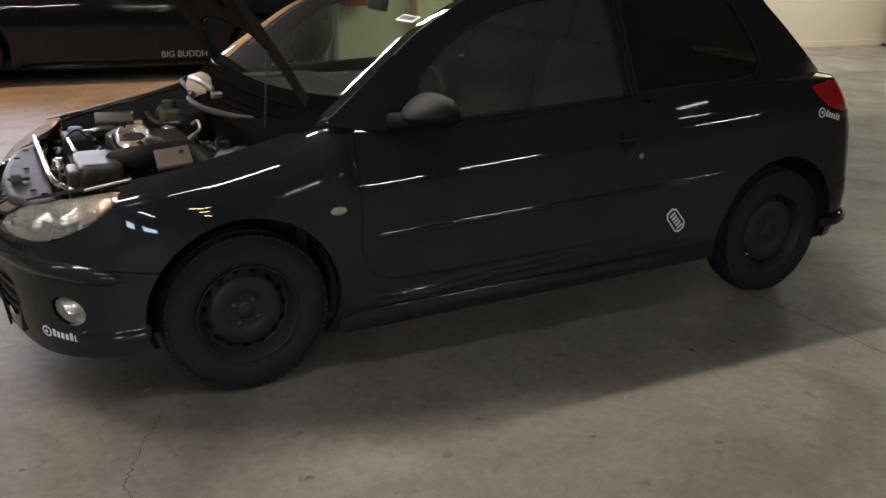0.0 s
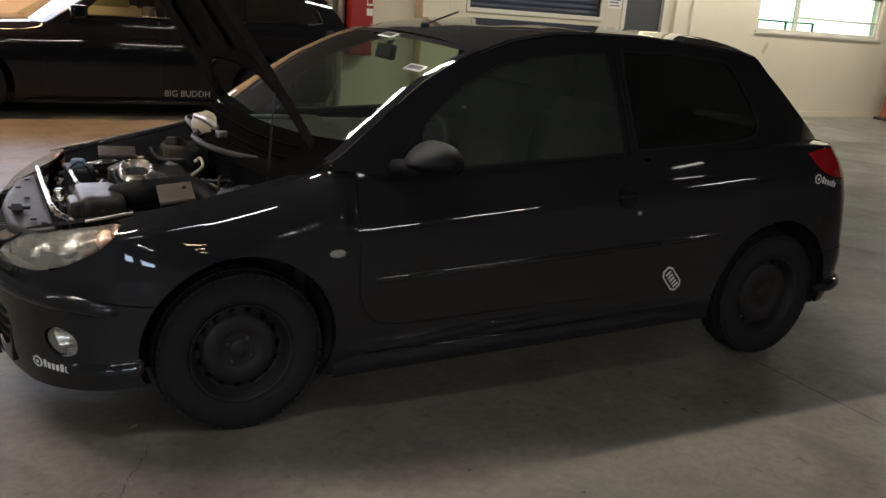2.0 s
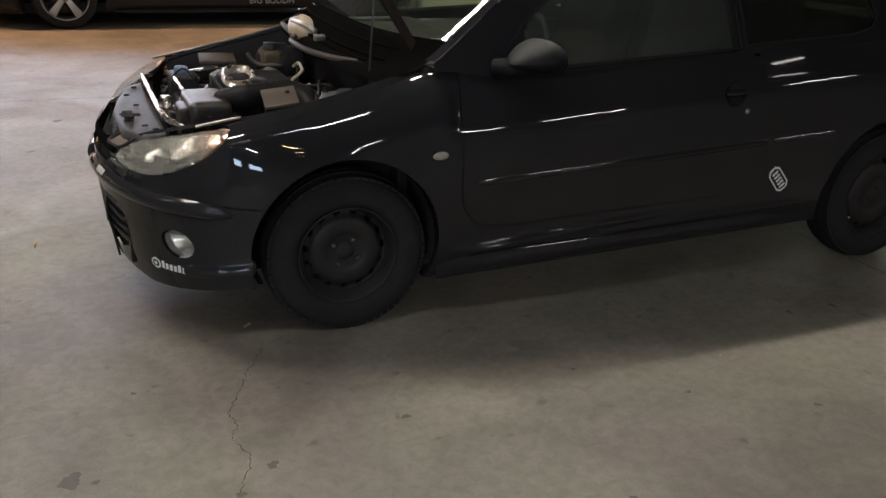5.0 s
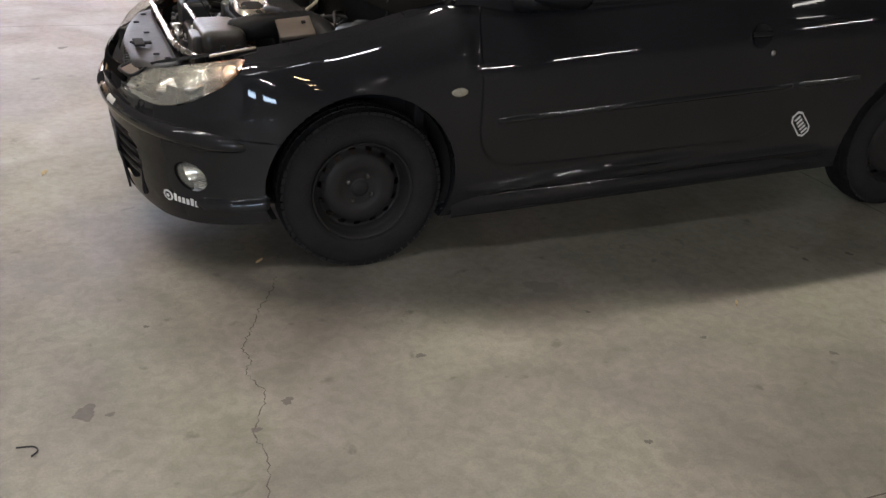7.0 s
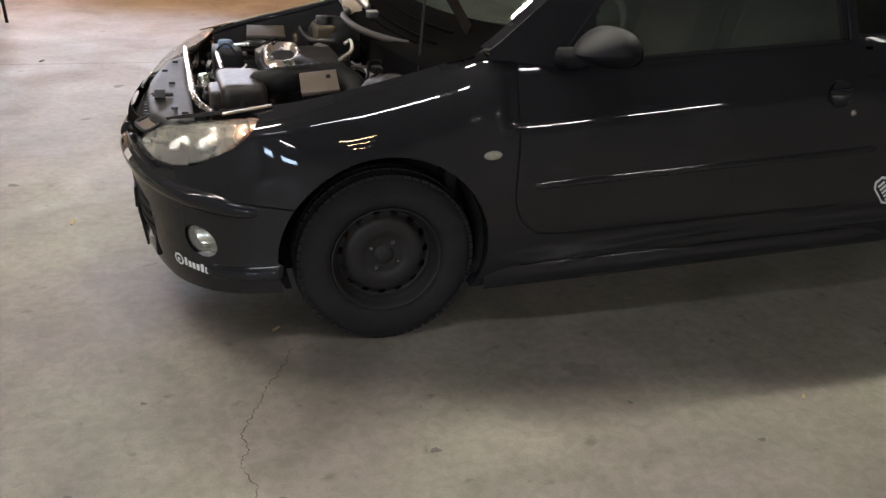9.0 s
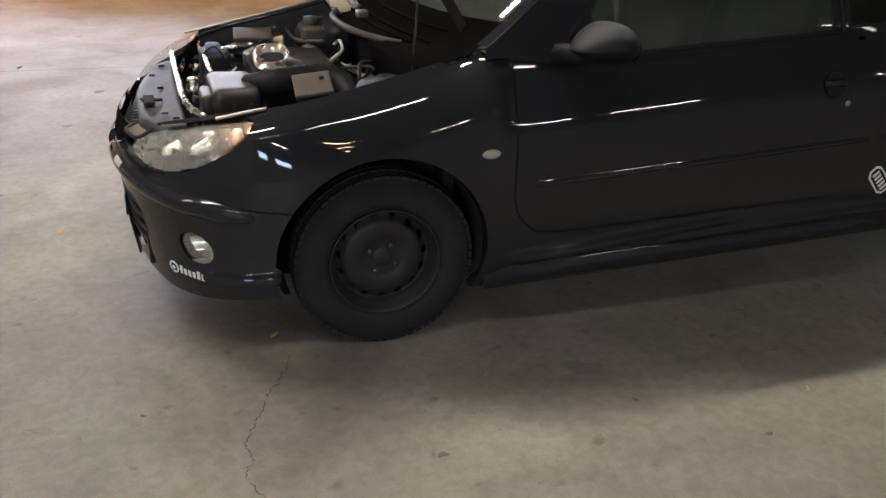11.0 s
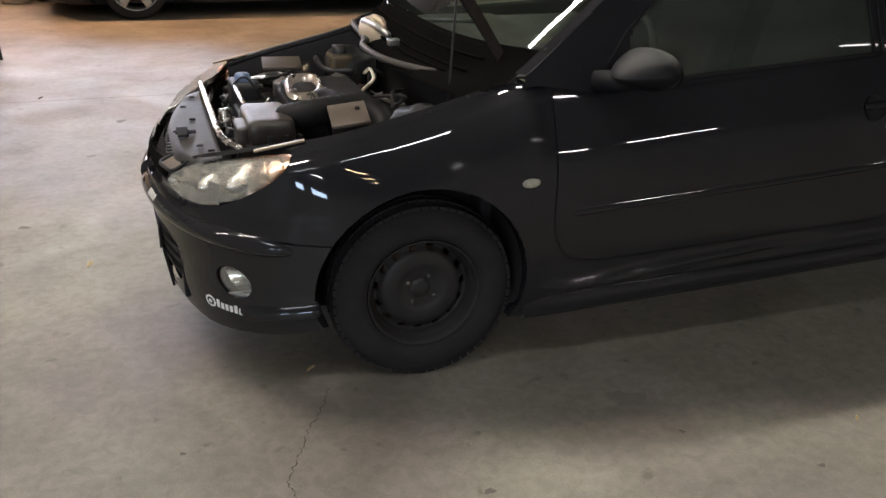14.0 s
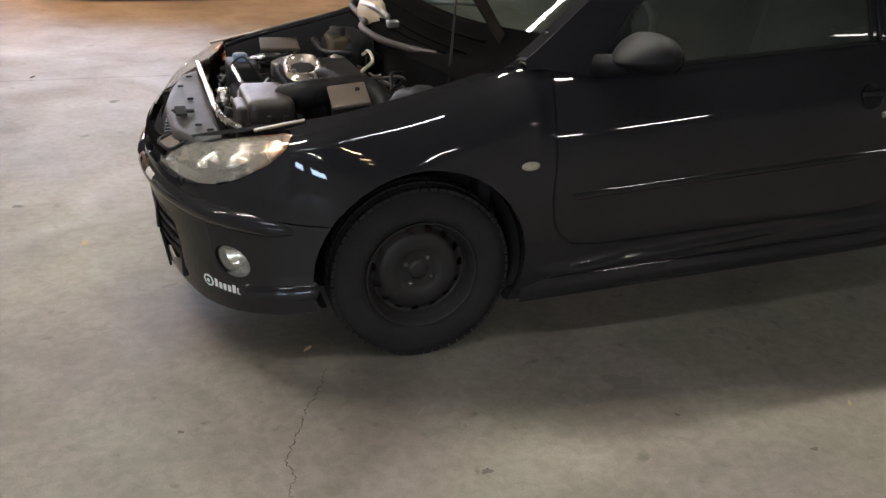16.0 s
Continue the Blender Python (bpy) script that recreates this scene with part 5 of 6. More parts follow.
for z, h in ((1.90, .20), (1.66, .20)):
    no = tagged(empty("notice", pose(7.815, Y1 - .004, z)), "white printed notice fixed to the wall", "sign", "wall notices")
    part("notice_sheet", bbox(-.13, .13, -.004, .003, -h / 2, h / 2, 0), M_WHITE, no, smooth=False)
    for k in range(4):
        part("print_bar", bbox(-.10, .10 - .03 * (k % 2), -.006, -.0045, -h / 2 + .03 + k * .042, -h / 2 + .045 + k * .042, 0), M_GREY if k else M_REDDOOR, no, smooth=False)
# pillars, pipes, beam and ducts along the wall
slab("pillar", 4.55, 4.95, Y1 - .22, Y1 - .002, 0, ZC, M_WALL, label="cream painted engaged wall pillar", cat="pillar", w=.01)
slab("pillar", 8.94, 9.19, Y1 - .08, Y1 - .002, 0, ZC, M_WALL, label="cream painted narrow wall pier by the door", cat="pillar", w=.01)
for x, r in ((3.32, .045), (3.47, .05), (9.32, .022), (5.05, .02)):
    pp = part("pipe", tube([(x, Y1 - r - .012, z) for z in lin(0, ZC, 40)], r, 14, [1 + (.05 if r > .04 and j % 4 == 0 else 0) for j in range(40)]), M_ALU if r > .04 else M_TRIM)
    tagged(pp, "ribbed bare metal vertical duct on the wall" if r > .04 else "white painted vertical service pipe on the wall", "pipe", "wall pipes")
bmd = part("beam", bbox(8.2, X1, Y1 - 1.4, Y1 - 1.15, 2.22, ZC, .01), M_BEAM, None, smooth=False)
tagged(bmd, "dark steel ceiling beam along the wall", "beam", kind="structure")
for x in (9.9, 10.35):
    hk = part("pipe_drop", tube(spline([(x, Y1 - .12, 2.5), (x, Y1 - .12, 2.30), (x - .02, Y1 - .15, 2.22)], 4), .025, 8), M_RUST)
    tagged(hk, "rusty bent pipe stub hanging by the wall", "pipe", "pipe stubs")
part("stub_rail", bbox(9.6, 10.6, Y1 - .16, Y1 - .08, 2.5, ZC, 0), M_BEAM, hk, smooth=False).matrix_parent_inverse = Matrix()
cab = tagged(empty("red_cabinet", pose(3.706, Y1 - .20, .72)), "red metal fire hose cabinet fixed to the wall", "cabinet")
part("carcass", bbox(-.155, .155, 0, .198, 0, .905, .008), M_REDDOOR, cab, smooth=False)
part("cabinet_door", bbox(-.147, .147, -.020, -.002, .01, .895, .005), M_REDDOOR, cab, smooth=False)
for z0, z1 in ((.50, .585), (.62, .78)):
    part("cabinet_label", bbox(.055, .140, -.024, -.0205, z0, z1, 0), M_WHITE, cab, smooth=False)
part("label_field", bbox(.065, .130, -.0265, -.0245, .645, .765, 0), M_REDDOOR, cab, smooth=False)
part("cabinet_handle", bbox(.11, .13, -.045, -.0205, .28, .40, .004), M_ALU, cab)
# skirting dirt board at the wall foot
slab("baseboard", 9.2, X1 - .01, Y1 - .03, Y1 - .003, 0, .09, M_WALL, label="low cream plinth at the wall foot", cat="baseboard")
# folded parasol like cone, and a folded black chair
cone = tagged(empty("orange_cone", pose(14.06, 7.12, 0)), "faded orange tall cone standing by the wall", "cone")
part("cone_body", lathe([(.19, 0), (.185, .03), (.17, .05), (.09, .75), (.03, 1.36), (.0005, 1.37)], 28), M_ORANGE, cone).matrix_basis = Matrix.Rotation(math.pi / 2, 4, "X")
part("cone_foot", bbox(-.19, .19, -.19, .19, 0, .05, .02), M_BEAM, cone)
tagged(part("pale_stick", tube([(14.07, 6.88, .012), (14.16, 6.98, 1.02)], .012, 8), M_TRIM), "thin pale wooden stick leaning on the cone", "stick")
ch = tagged(empty("folding_chair", pose(14.14, 6.66, 0, 0, 0, -40)), "folded black chair leaning against the wall", "chair")
tilt = pose(0, 0, 0, -27, 13, 0)
for x in (-.31, .31):
    part("chair_leg", tube([tilt @ Vector((x, 0, .012)), tilt @ Vector((x, 0, .86))], .013, 8), M_BEAM, ch)
    part("chair_strut", tube([Vector((x * .9, .16, .012)), tilt @ Vector((x * .9, .05, .70))], .012, 8), M_BEAM, ch)
part("chair_back", bbox(-.30, .30, -.02, .02, .50, .86, .015, tilt), M_PLASTIC, ch)
part("chair_seat", bbox(-.29, .29, .025, .06, .10, .52, .015, tilt), M_PLASTIC, ch)
rng = random.Random(8)
bm = bmesh.new()
ring = []
for k in range(22):
    a = 2 * math.pi * k / 22
    r = 1 + rng.uniform(-.22, .22)
    x, z = .050 * r * math.cos(a), .115 * r * math.sin(a)
    ring.append(bm.verts.new((11.05 + x * .85 + z * .45, Y1 - .003, 1.12 + z * .9 - x * .3)))
bm.faces.new(ring)
part("wall_smudge", bm, mat("smudge", (.44, .40, .30), .8, var=.25, scale=20))
tagged(bpy.data.objects["wall_smudge"], "grey scuff patch on the cream wall", "stain")

# ---------- the black wagon behind ----------
wagon = tagged(empty("estate_car", pose(-.724, 6.485, -.089) @ Matrix.Diagonal((1.06, 1.06, 1.06, 1))), "black estate car with silver five-spoke rims parked along the wall", "car")
WB, WCY = 2.80, .90      # wheelbase; half width, the near side is y = 0


def w_half(z):
    return it(z, (.2, .82), (.3, .875), (.45, .888), (.62, .90), (.78, .895), (.90, .87), (1.0, .84))


def w_top(u):
    return it(u, (-1.3, .72), (-.95, .80), (-.6, .88), (-.2, .94), (.25, .965), (.66, .99), (1.0, 1.03), (1.5, 1.045), (3.0, 1.07), (3.8, 1.05))


def w_low(u):
    return it(u, (-1.3, .24), (-.5, .22), (3.2, .26), (3.8, .32))


def w_shell(u, z, side):
    w, d = w_half(z), w_top(u) - z
    if u < .7:
        w -= .13 * max(0, 1 - d / .10) ** 2 * min(1, (.7 - u) / .2)
    nx = it(z, (.2, -.86), (.45, -.97), (.65, -.95), (.8, -.85), (.95, -.7))
    tx = it(z, (.25, 3.68), (.45, 3.82), (.7, 3.82), (1.06, 3.82))
    a0, b0 = -.25, 3.2
    if u < a0:
        a = math.pi / 2 * max(0, 1 - (a0 - u) / 1.05)
        return Vector((a0 - (a0 - nx) * math.cos(a) ** .75, WCY + side * w * math.sin(a), z))
    if u > b0:
        a = math.pi / 2 * max(0, 1 - (u - b0) / .6)
        return Vector((b0 + (tx - b0) * math.cos(a) ** .6, WCY + side * w * math.sin(a), z))
    return Vector((u, WCY + side * w, z))


W_ARCH = ((0, .385, .368), (WB, .385, .368))
WUS = lin(-1.3, -.25, 22)[:-1] + lin(-.25, .5, 18)[:-1] + lin(.5, 2.3, 22)[:-1] + lin(2.3, 3.2, 20)[:-1] + lin(3.2, 3.8, 14)
W_DOORS = ([(.64, 1.3), (.62, .60), (.66, .30), (1.70, .30), (1.70, 1.3)], [(1.702, 1.3), (1.702, .30), (2.25, .30), (2.40, .62), (2.46, .82), (2.46, 1.3)])
W_LAMP = [(-.95, .66), (-.62, .62), (-.50, .74), (-.62, .80), (-.93, .76)]
W_TAIL = [(3.34, 1.00), (3.36, .93), (3.8, .92), (3.8, 1.01)]


def wagon_sheet():
    return flat_sheet(WUS, w_low, w_top, 18)


def w_bend(bm, side, lips=()):
    return bend(bm, lambda u, z, s: w_shell(u, z, s) - Vector((0, WCY, 0)), side, lips)


def shift(bm):
    bmesh.ops.translate(bm, vec=(0, WCY, 0), verts=bm.verts[:])
    return bm


def wagon_body(side):
    bm = wagon_sheet()
    for ax, az, r in W_ARCH:
        cut(bm, circle(ax, az, r, 36))
    for p in (*W_DOORS, W_LAMP, W_TAIL):
        cut(bm, grow(p, .003))
    return w_bend(bm, side, W_ARCH)


part("body", shift(both(wagon_body)), M_PAINT2, wagon)
w_doors = {}
for side in (-1, 1):
    for k, poly in enumerate(W_DOORS):
        bm = wagon_sheet()
        cut(bm, grow(poly, -.003), keep_in=True)
        d = part("door", shift(w_bend(bm, side)), M_PAINT2, wagon)
        w_doors[side, k] = d
        x = (1.52, 2.28)[k]
        part("door_handle", bbox(x - .10, x + .10, -.012, .012, -.012, .012, .01, pose(0, WCY + side * .892, .90)), M_PAINT2, d)
    for poly, nm, m_ in ((W_LAMP, "headlight", M_CHROME), (W_TAIL, "tail_lamp", M_CHROME)):
        bm = wagon_sheet()
        cut(bm, poly, keep_in=True)
        part(nm, shift(w_bend(bm, side)), m_, wagon)
    for ax, az, r in W_ARCH:
        bm = surf(lambda a, y: Vector((ax + r * math.cos(a), WCY + side * y, max(.15, az + r * math.sin(a)))), lin(-.5, math.pi + .5, 26), (.86, .55))
        merge(bm, surf(lambda a, q: Vector((ax + q * r * math.cos(a), WCY + side * .55, az + q * r * math.sin(a))), lin(-.6, math.pi + .6, 20), (0, 1)))
        part("arch_liner", bm, M_GAP, wagon)
    part("sill_trim", tube([(x, WCY + side * .862, .25) for x in lin(.45, 2.35, 8)], .03, 8), M_PAINT2, wagon)
part("underbody", bbox(-.6, 3.4, .12, 1.68, .22, .32, .02), M_GAP, wagon)


def w_roof(x):
    return it(x, (.66, .98), (.95, 1.18), (1.24, 1.375), (1.5, 1.455), (1.8, 1.505), (2.35, 1.543), (2.66, 1.555), (3.04, 1.553), (3.32, 1.486), (3.54, 1.363), (3.71, 1.19), (3.83, 1.0))


def w_green(x, z, side):
    t = (z - 1.0) / .55
    return Vector((x, side * (.845 - .11 * t - .08 * max(0, t) ** 2 - (.12 * ((x - 2.6) / 1.0) ** 2 if x > 2.6 else 0)), z))


W_WINS = ([(.98, 1.085), (1.68, 1.095), (1.66, 1.415), (1.5, 1.385), (1.31, 1.338), (1.15, 1.24)], [(1.77, 1.095), (2.50, 1.10), (2.48, 1.455), (1.75, 1.435)], [(2.60, 1.10), (3.33, 1.115), (3.47, 1.135), (3.42, 1.24), (3.22, 1.365), (2.89, 1.433), (2.58, 1.455)])
WGX = lin(.66, 1.5, 26)[:-1] + lin(1.5, 3.3, 46)[:-1] + lin(3.3, 3.83, 16)


def w_sheet():
    return flat_sheet(WGX, lambda x: w_top(x) - .004, lambda x: max(w_top(x) - .003, w_roof(x)), 14)


def w_upper(side):
    bm = w_sheet()
    for p in W_WINS:
        cut(bm, p)
    return bend(bm, w_green, side)


part("upper_body", shift(both(w_upper)), M_PAINT2, wagon)
for side in (-1, 1):
    bm = flat_sheet(WUS, w_low, lambda u: w_top(u) - .02, 12)
    for ax, az, r in W_ARCH:
        cut(bm, circle(ax, az, r + .004, 36))
    part("lining", shift(bend(bm, lambda u, z, s: (w_shell(u, z, s) - Vector((0, WCY, 0))) * .985 + Vector((.02, 0, .008)), side)), M_GAP, wagon)
M_WTRIM = mat("dull_chrome_trim", (.20, .20, .19), .35, 1.0, var=.2)
M_WGLASS = glass_mat("wagon_glass", (.60, .64, .54), haze=.012)
M_WDARK = glass_mat("wagon_dark_glass", (.07, .08, .075))
for side in (-1, 1):
    for k, poly in enumerate(W_WINS):
        bm = w_sheet()
        cut(bm, grow(poly, .004), keep_in=True)
        part("side_window", shift(bend(bm, lambda x, z, s: w_green(x, z, s) - Vector((0, s * .006, 0)), side)), M_WGLASS if k == 0 else M_WDARK, w_doors[side, k] if k < 2 else wagon)
    ring = [w_green(x, z, side) + Vector((0, WCY, 0)) for x, z in ((.98, 1.078), (1.7, 1.088), (2.55, 1.093), (3.33, 1.108), (3.48, 1.13), (3.43, 1.245), (3.23, 1.37))]
    part("belt_trim", tube(ring, .004, 6), M_WTRIM, wagon)
    part("roof_rail", tube([w_green(x, w_roof(x), side) + Vector((0, WCY - side * .05, .035)) for x in lin(1.6, 3.1, 16)], .014, 6), M_PLASTIC, wagon)
    m = empty("wing_mirror")
    m.parent = wagon
    part("mirror_housing", bbox(-.07, .08, -.11, .11, -.065, .065, .04, pose(.93, WCY + side * .99, 1.11), 3), M_PAINT2, m)
    part("mirror_arm", bbox(-.03, .03, -.06, .06, -.02, .02, .01, pose(.95, WCY + side * .87, 1.075)), M_PLASTIC, m)


def w_roof_fn(x, v):
    e = w_green(x, w_roof(x), 1)
    return Vector((x, WCY + e.y * v, e.z + .035 * (1 - v * v)))


part("roof", surf(w_roof_fn, lin(1.48, 3.26, 30), lin(-1, 1, 17)), M_PAINT2, wagon)
part("windscreen", surf(lambda x, v: w_roof_fn(x, v) - Vector((it(x, (.66, .22), (1.5, .12)) * (1 - v * v), 0, 0)), lin(.66, 1.5, 16), lin(-.97, .97, 17)), M_WGLASS, wagon)
part("rear_window", surf(w_roof_fn, lin(3.26, 3.83, 8), lin(-1, 1, 17)), M_WDARK, wagon)
part("bonnet", surf(lambda u, v: Vector((it(u, (0, -.80), (1, .70)) - .16 * (1 - v * v), WCY + v * it(u, (0, .55), (.4, .70), (1, .74)), it(u, (0, .757), (.3, .867), (1, .952)) + .070 * (1 - v ** 4))), lin(0, 1, 12), lin(-1, 1, 15)), M_PAINT2, wagon)
part("dashboard", bbox(.72, 1.15, .15, 1.65, .7, 1.02, .05), M_PLASTIC, wagon)
for y in (.50, 1.30):
    part("seat", bbox(1.78, 1.95, y - .25, y + .25, .5, 1.15, .06, None, 3), M_SEAT, wagon)
    part("headrest", bbox(1.92, 2.02, y - .13, y + .13, 1.15, 1.36, .04, None, 3), M_SEAT, wagon)
part("cabin_floor", bbox(.1, 3.4, .2, 1.6, .33, .40, 0), M_GAP, wagon)
# five-spoke wheels
for wx, side in ((0, -1), (WB, -1), (0, 1), (WB, 1)):
    wh = empty("wheel")
    wh.parent = wagon
    wh.matrix_basis = pose(wx, WCY + side * .775, .385, 0, 0, 180 if side > 0 else 0) @ Matrix.Diagonal((.80, 1, .80, 1))
    part("tyre", lathe([(.275, .10), (.30, .115), (.345, .115), (.366, .10), (.376, .06), (.376, -.06), (.366, -.10), (.345, -.118), (.30, -.118), (.278, -.105), (.272, -.09), (.272, .09)], 48, True), M_RUBBER, wh)
    rim = part("rim", lathe([(.272, .08), (.25, .06), (.25, -.05), (.262, -.085), (.276, -.104), (.280, -.100), (.268, -.078)], 48), M_WALLOY, wh, "silver five-spoke alloy rim")
    for k in range(5):
        bm = bmesh.new()
        box(bm, -.034, .034, -.085, -.050, .05, .262)
        for v in bm.verts:
            if v.co.z > .2:
                v.co.x *= 1.45
                v.co.y -= .008
        bevel_all(bm, .010, 2)
        bmesh.ops.transform(bm, matrix=Matrix.Rotation(2 * math.pi * k / 5 + .04, 4, "Y"), verts=bm.verts[:])
        part("spoke", bm, M_WALLOY, rim)
    part("hub_cap", lathe([(.0005, -.096), (.03, -.095), (.06, -.088), (.075, -.07), (.075, -.04)], 24), M_WALLOY, rim)
    part("brake_disc", lathe([(.0005, -.01), (.17, -.01), (.175, 0)], 32), M_RUST, wh)
# lettering low on the rear door
cu = bpy.data.curves.new("door_lettering", "FONT")
cu.body, cu.size, cu.extrude = "BIG BUDDH", .088, .0015
tmp = bpy.data.objects.new("lettering_curve", cu)
scene.collection.objects.link(tmp)
bpy.context.view_layer.update()
me = bpy.data.meshes.new_from_object(tmp.evaluated_get(bpy.context.evaluated_depsgraph_get()))
bpy.data.objects.remove(tmp)
me.materials.append(mat("grey_lettering", (.34, .34, .33), .5, var=.1))
lt = new("door_lettering", me)
lt.parent = w_doors[-1, 1]
lt.matrix_basis = pose(1.74, WCY - .892, .318, 90, 0, 0)
lt["label"] = "white block lettering"

# ---------- clutter at the front of the garage ----------
M_OLDTYRE = mat("dusty_tyre_rubber", (.030, .026, .027), .85, spec=.1, var=.4, scale=10, bump=.3, bscale=80)


def tyre_thing(x, y, z, r=.31, w=.20):
    prof = [(r * .62, w * .42), (r * .66, w * .48), (r * .85, w * .52), (r * .96, w * .44), (r, w * .30), (r, -w * .30), (r * .96, -w * .44), (r * .85, -w * .52), (r * .66, -w * .48), (r * .62, -w * .42)]
    bm = lathe(prof, 48, True)
    for yy in (-.062, -.031, 0, .031, .062):     # worn circumferential ribs
        merge(bm, lathe([(r - .002, yy - .014), (r + .0016, yy - .0125), (r + .0016, yy + .0125), (r - .002, yy + .014)], 48))
    for k in range(40):
        a = 2 * math.pi * k / 40
        for yy in (-.080, .080):
            box(bm, -.004, .0015, yy - .011, yy + .011, -.012, .012, Matrix.Rotation(-a, 4, "Y") @ Matrix.Translation((r * .985, 0, 0)))
    ob = part("loose_tyre", bm, M_OLDTYRE)
    ob.matrix_basis = pose(x, y, z, 90, 0, random.Random(int(z * 100)).uniform(0, 90))
    return tagged(ob, "worn black tyre lying in a stack on the floor", "tyre", "stack of tyres")


for k, dx in enumerate((0, .012, -.015, .01)):
    tyre_thing(-2.18 + dx, 3.72, .104 + .208 * k, .30)


# scooter behind the tyres: wheel, mudguard, stand
sc = tagged(empty("scooter", pose(-2.04, 4.42, 0, 0, 0, 20)), "dark brown scooter on its side stand behind tyres", "scooter")
M_SCOOT = mat("brown_scooter_paint", (.15, .085, .06), .3, coat=1.0)
for nm, dx in (("front_wheel", 0.0), ("rear_wheel", -1.25)):
    swh = empty(nm)
    swh.parent = sc
    swh.matrix_basis = pose(dx, 0, .235)
    part("tyre", lathe([(.15, .045), (.19, .055), (.22, .045), (.235, .02), (.235, -.02), (.22, -.045), (.19, -.055), (.15, -.045)], 40, True), M_RUBBER, swh)
    part("rim", lathe([(.15, .04), (.13, .03), (.11, .012), (.05, .015), (.05, -.015), (.11, -.012), (.13, -.03), (.15, -.04)], 32), M_WALLOY, swh)
part("mudguard", surf(lambda a, q: Vector((.285 * math.cos(a), .085 * math.sin(q), .255 + (.285 - .10 * (1 - math.cos(q))) * math.sin(a))), lin(.42, 2.6, 20), lin(-1.5, 1.5, 10)), M_SCOOT, sc)
# pale metal strip along the crest, put in as the mudguard's highlight
part("mudguard_highlight", tube([Vector((.289 * math.cos(a), 0, .257 + .289 * math.sin(a))) for a in lin(.42, 1.5, 14)], .010, 6), M_WALLOY, sc, "bright strip in place of the mudguard's highlight")
part("leg_shield", surf(lambda y, z: Vector((-.30 - .12 * (z - .3) - .25 * y * y * 2, y, z)), lin(-.22, .22, 10), lin(.25, 1.0, 10)), M_SCOOT, sc)
part("frame_tube", tube(spline([(0, 0, .50), (-.22, 0, .95), (-.28, 0, 1.02)], 5), .03, 10), M_PLASTIC, sc)
part("fork", tube([(0, .075, .235), (-.10, .05, .60), (-.18, 0, .85)], .016, 8), M_ALU, sc)
part("floor_board", bbox(-.95, -.35, -.16, .16, .27, .32, .02), M_SCOOT, sc)
part("seat", bbox(-1.55, -.85, -.15, .15, .68, .80, .05, None, 3), M_PLASTIC, sc)
part("tail_body", bbox(-1.60, -.80, -.17, .17, .38, .67, .07, None, 3), M_SCOOT, sc)
part("handlebar", tube([(-.30, -.30, 1.05), (-.26, 0, 1.02), (-.30, .30, 1.05)], .014, 8), M_PLASTIC, sc)
part("side_stand", tube(spline([(.14, -.02, .42), (.24, .02, .41), (.29, .06, .30), (.325, .12, .012)], 5), .013, 8), M_STEEL, sc)

# white car, nose towards the gap between the cars
wc = tagged(empty("white_car", pose(-1.885, 1.80, 0, 0, 0, -5) @ Matrix.Diagonal((1, 1, .88, 1))), "white car with dark slatted grille facing the hatchback", "car")
M_WCAR = mat("white_car_paint", (.46, .45, .43), .35, coat=.8, var=.06)


def wc_fn(v, z):
    bulge = it(z, (.18, -.10), (.30, -.03), (.42, 0), (.50, -.02), (.62, -.05), (.72, -.12), (.80, -.26))
    return Vector((bulge - .32 * abs(v) ** 4, v * it(z, (.18, .80), (.4, .84), (.8, .78)), z))


part("nose", surf(wc_fn, lin(-1, 1, 25), lin(.18, .80, 16)), M_WCAR, wc)
part("bumper", surf(lambda v, a: wc_fn(v * .99, .40 + .10 * math.sin(a)) + Vector((.035 * math.cos(a), 0, 0)), lin(-1, 1, 25), lin(-1.57, 1.57, 8)), M_WCAR, wc)
gr = part("grille", surf(lambda v, z: wc_fn(v, z) + Vector((.004, 0, 0)), lin(-.62, .62, 20), lin(.54, .70, 5)), M_GAP, wc, "dark slatted grille")
for z in (.56, .60, .64, .68):
    part("grille_bar", tube([wc_fn(v, z) + Vector((.010, 0, 0)) for v in lin(-.62, .62, 16)], .007, 6), M_WCAR, gr)
for s in (-1, 1):
    part("headlight", surf(lambda v, z: wc_fn(v * s, z) + Vector((.006, 0, 0)), lin(.66, .93, 8), lin(.55, .70, 6)), M_CHROME, wc)
    part("fog_lamp", surf(lambda v, z: wc_fn(v * s, z) + Vector((.012, 0, 0)), lin(.62, .78, 6), lin(.24, .31, 5)), M_PLASTIC, wc)
    part("side", surf(lambda x, z: Vector((x, s * it(z, (.18, .80), (.4, .84), (.8, .78), (.9, .77)), z)), lin(-.32, -3.9, 20), lin(.2, .9, 8)), M_WCAR, wc)
    part("cabin_side", surf(lambda x, q: Vector((x, s * (.77 - .18 * q), .9 + q * it(x, (-3.8, .25), (-3.2, .52), (-1.9, .54), (-1.2, .02)))), lin(-1.2, -3.8, 20), (0, .5, 1)), M_PAINT2, wc)
part("bonnet", surf(lambda x, v: Vector((x, v * .775, it(x, (-1.3, .92), (-.4, .84), (-.26, .80)) + .03 * (1 - v * v))), lin(-.26 - .32, -1.3, 10), lin(-1, 1, 13)), M_WCAR, wc)
part("bonnet_front", surf(lambda q, v: wc_fn(v, .80).lerp(Vector((-.58, v * .775, .855 + .03 * (1 - v * v))), q), lin(0, 1, 4), lin(-1, 1, 13)), M_WCAR, wc)
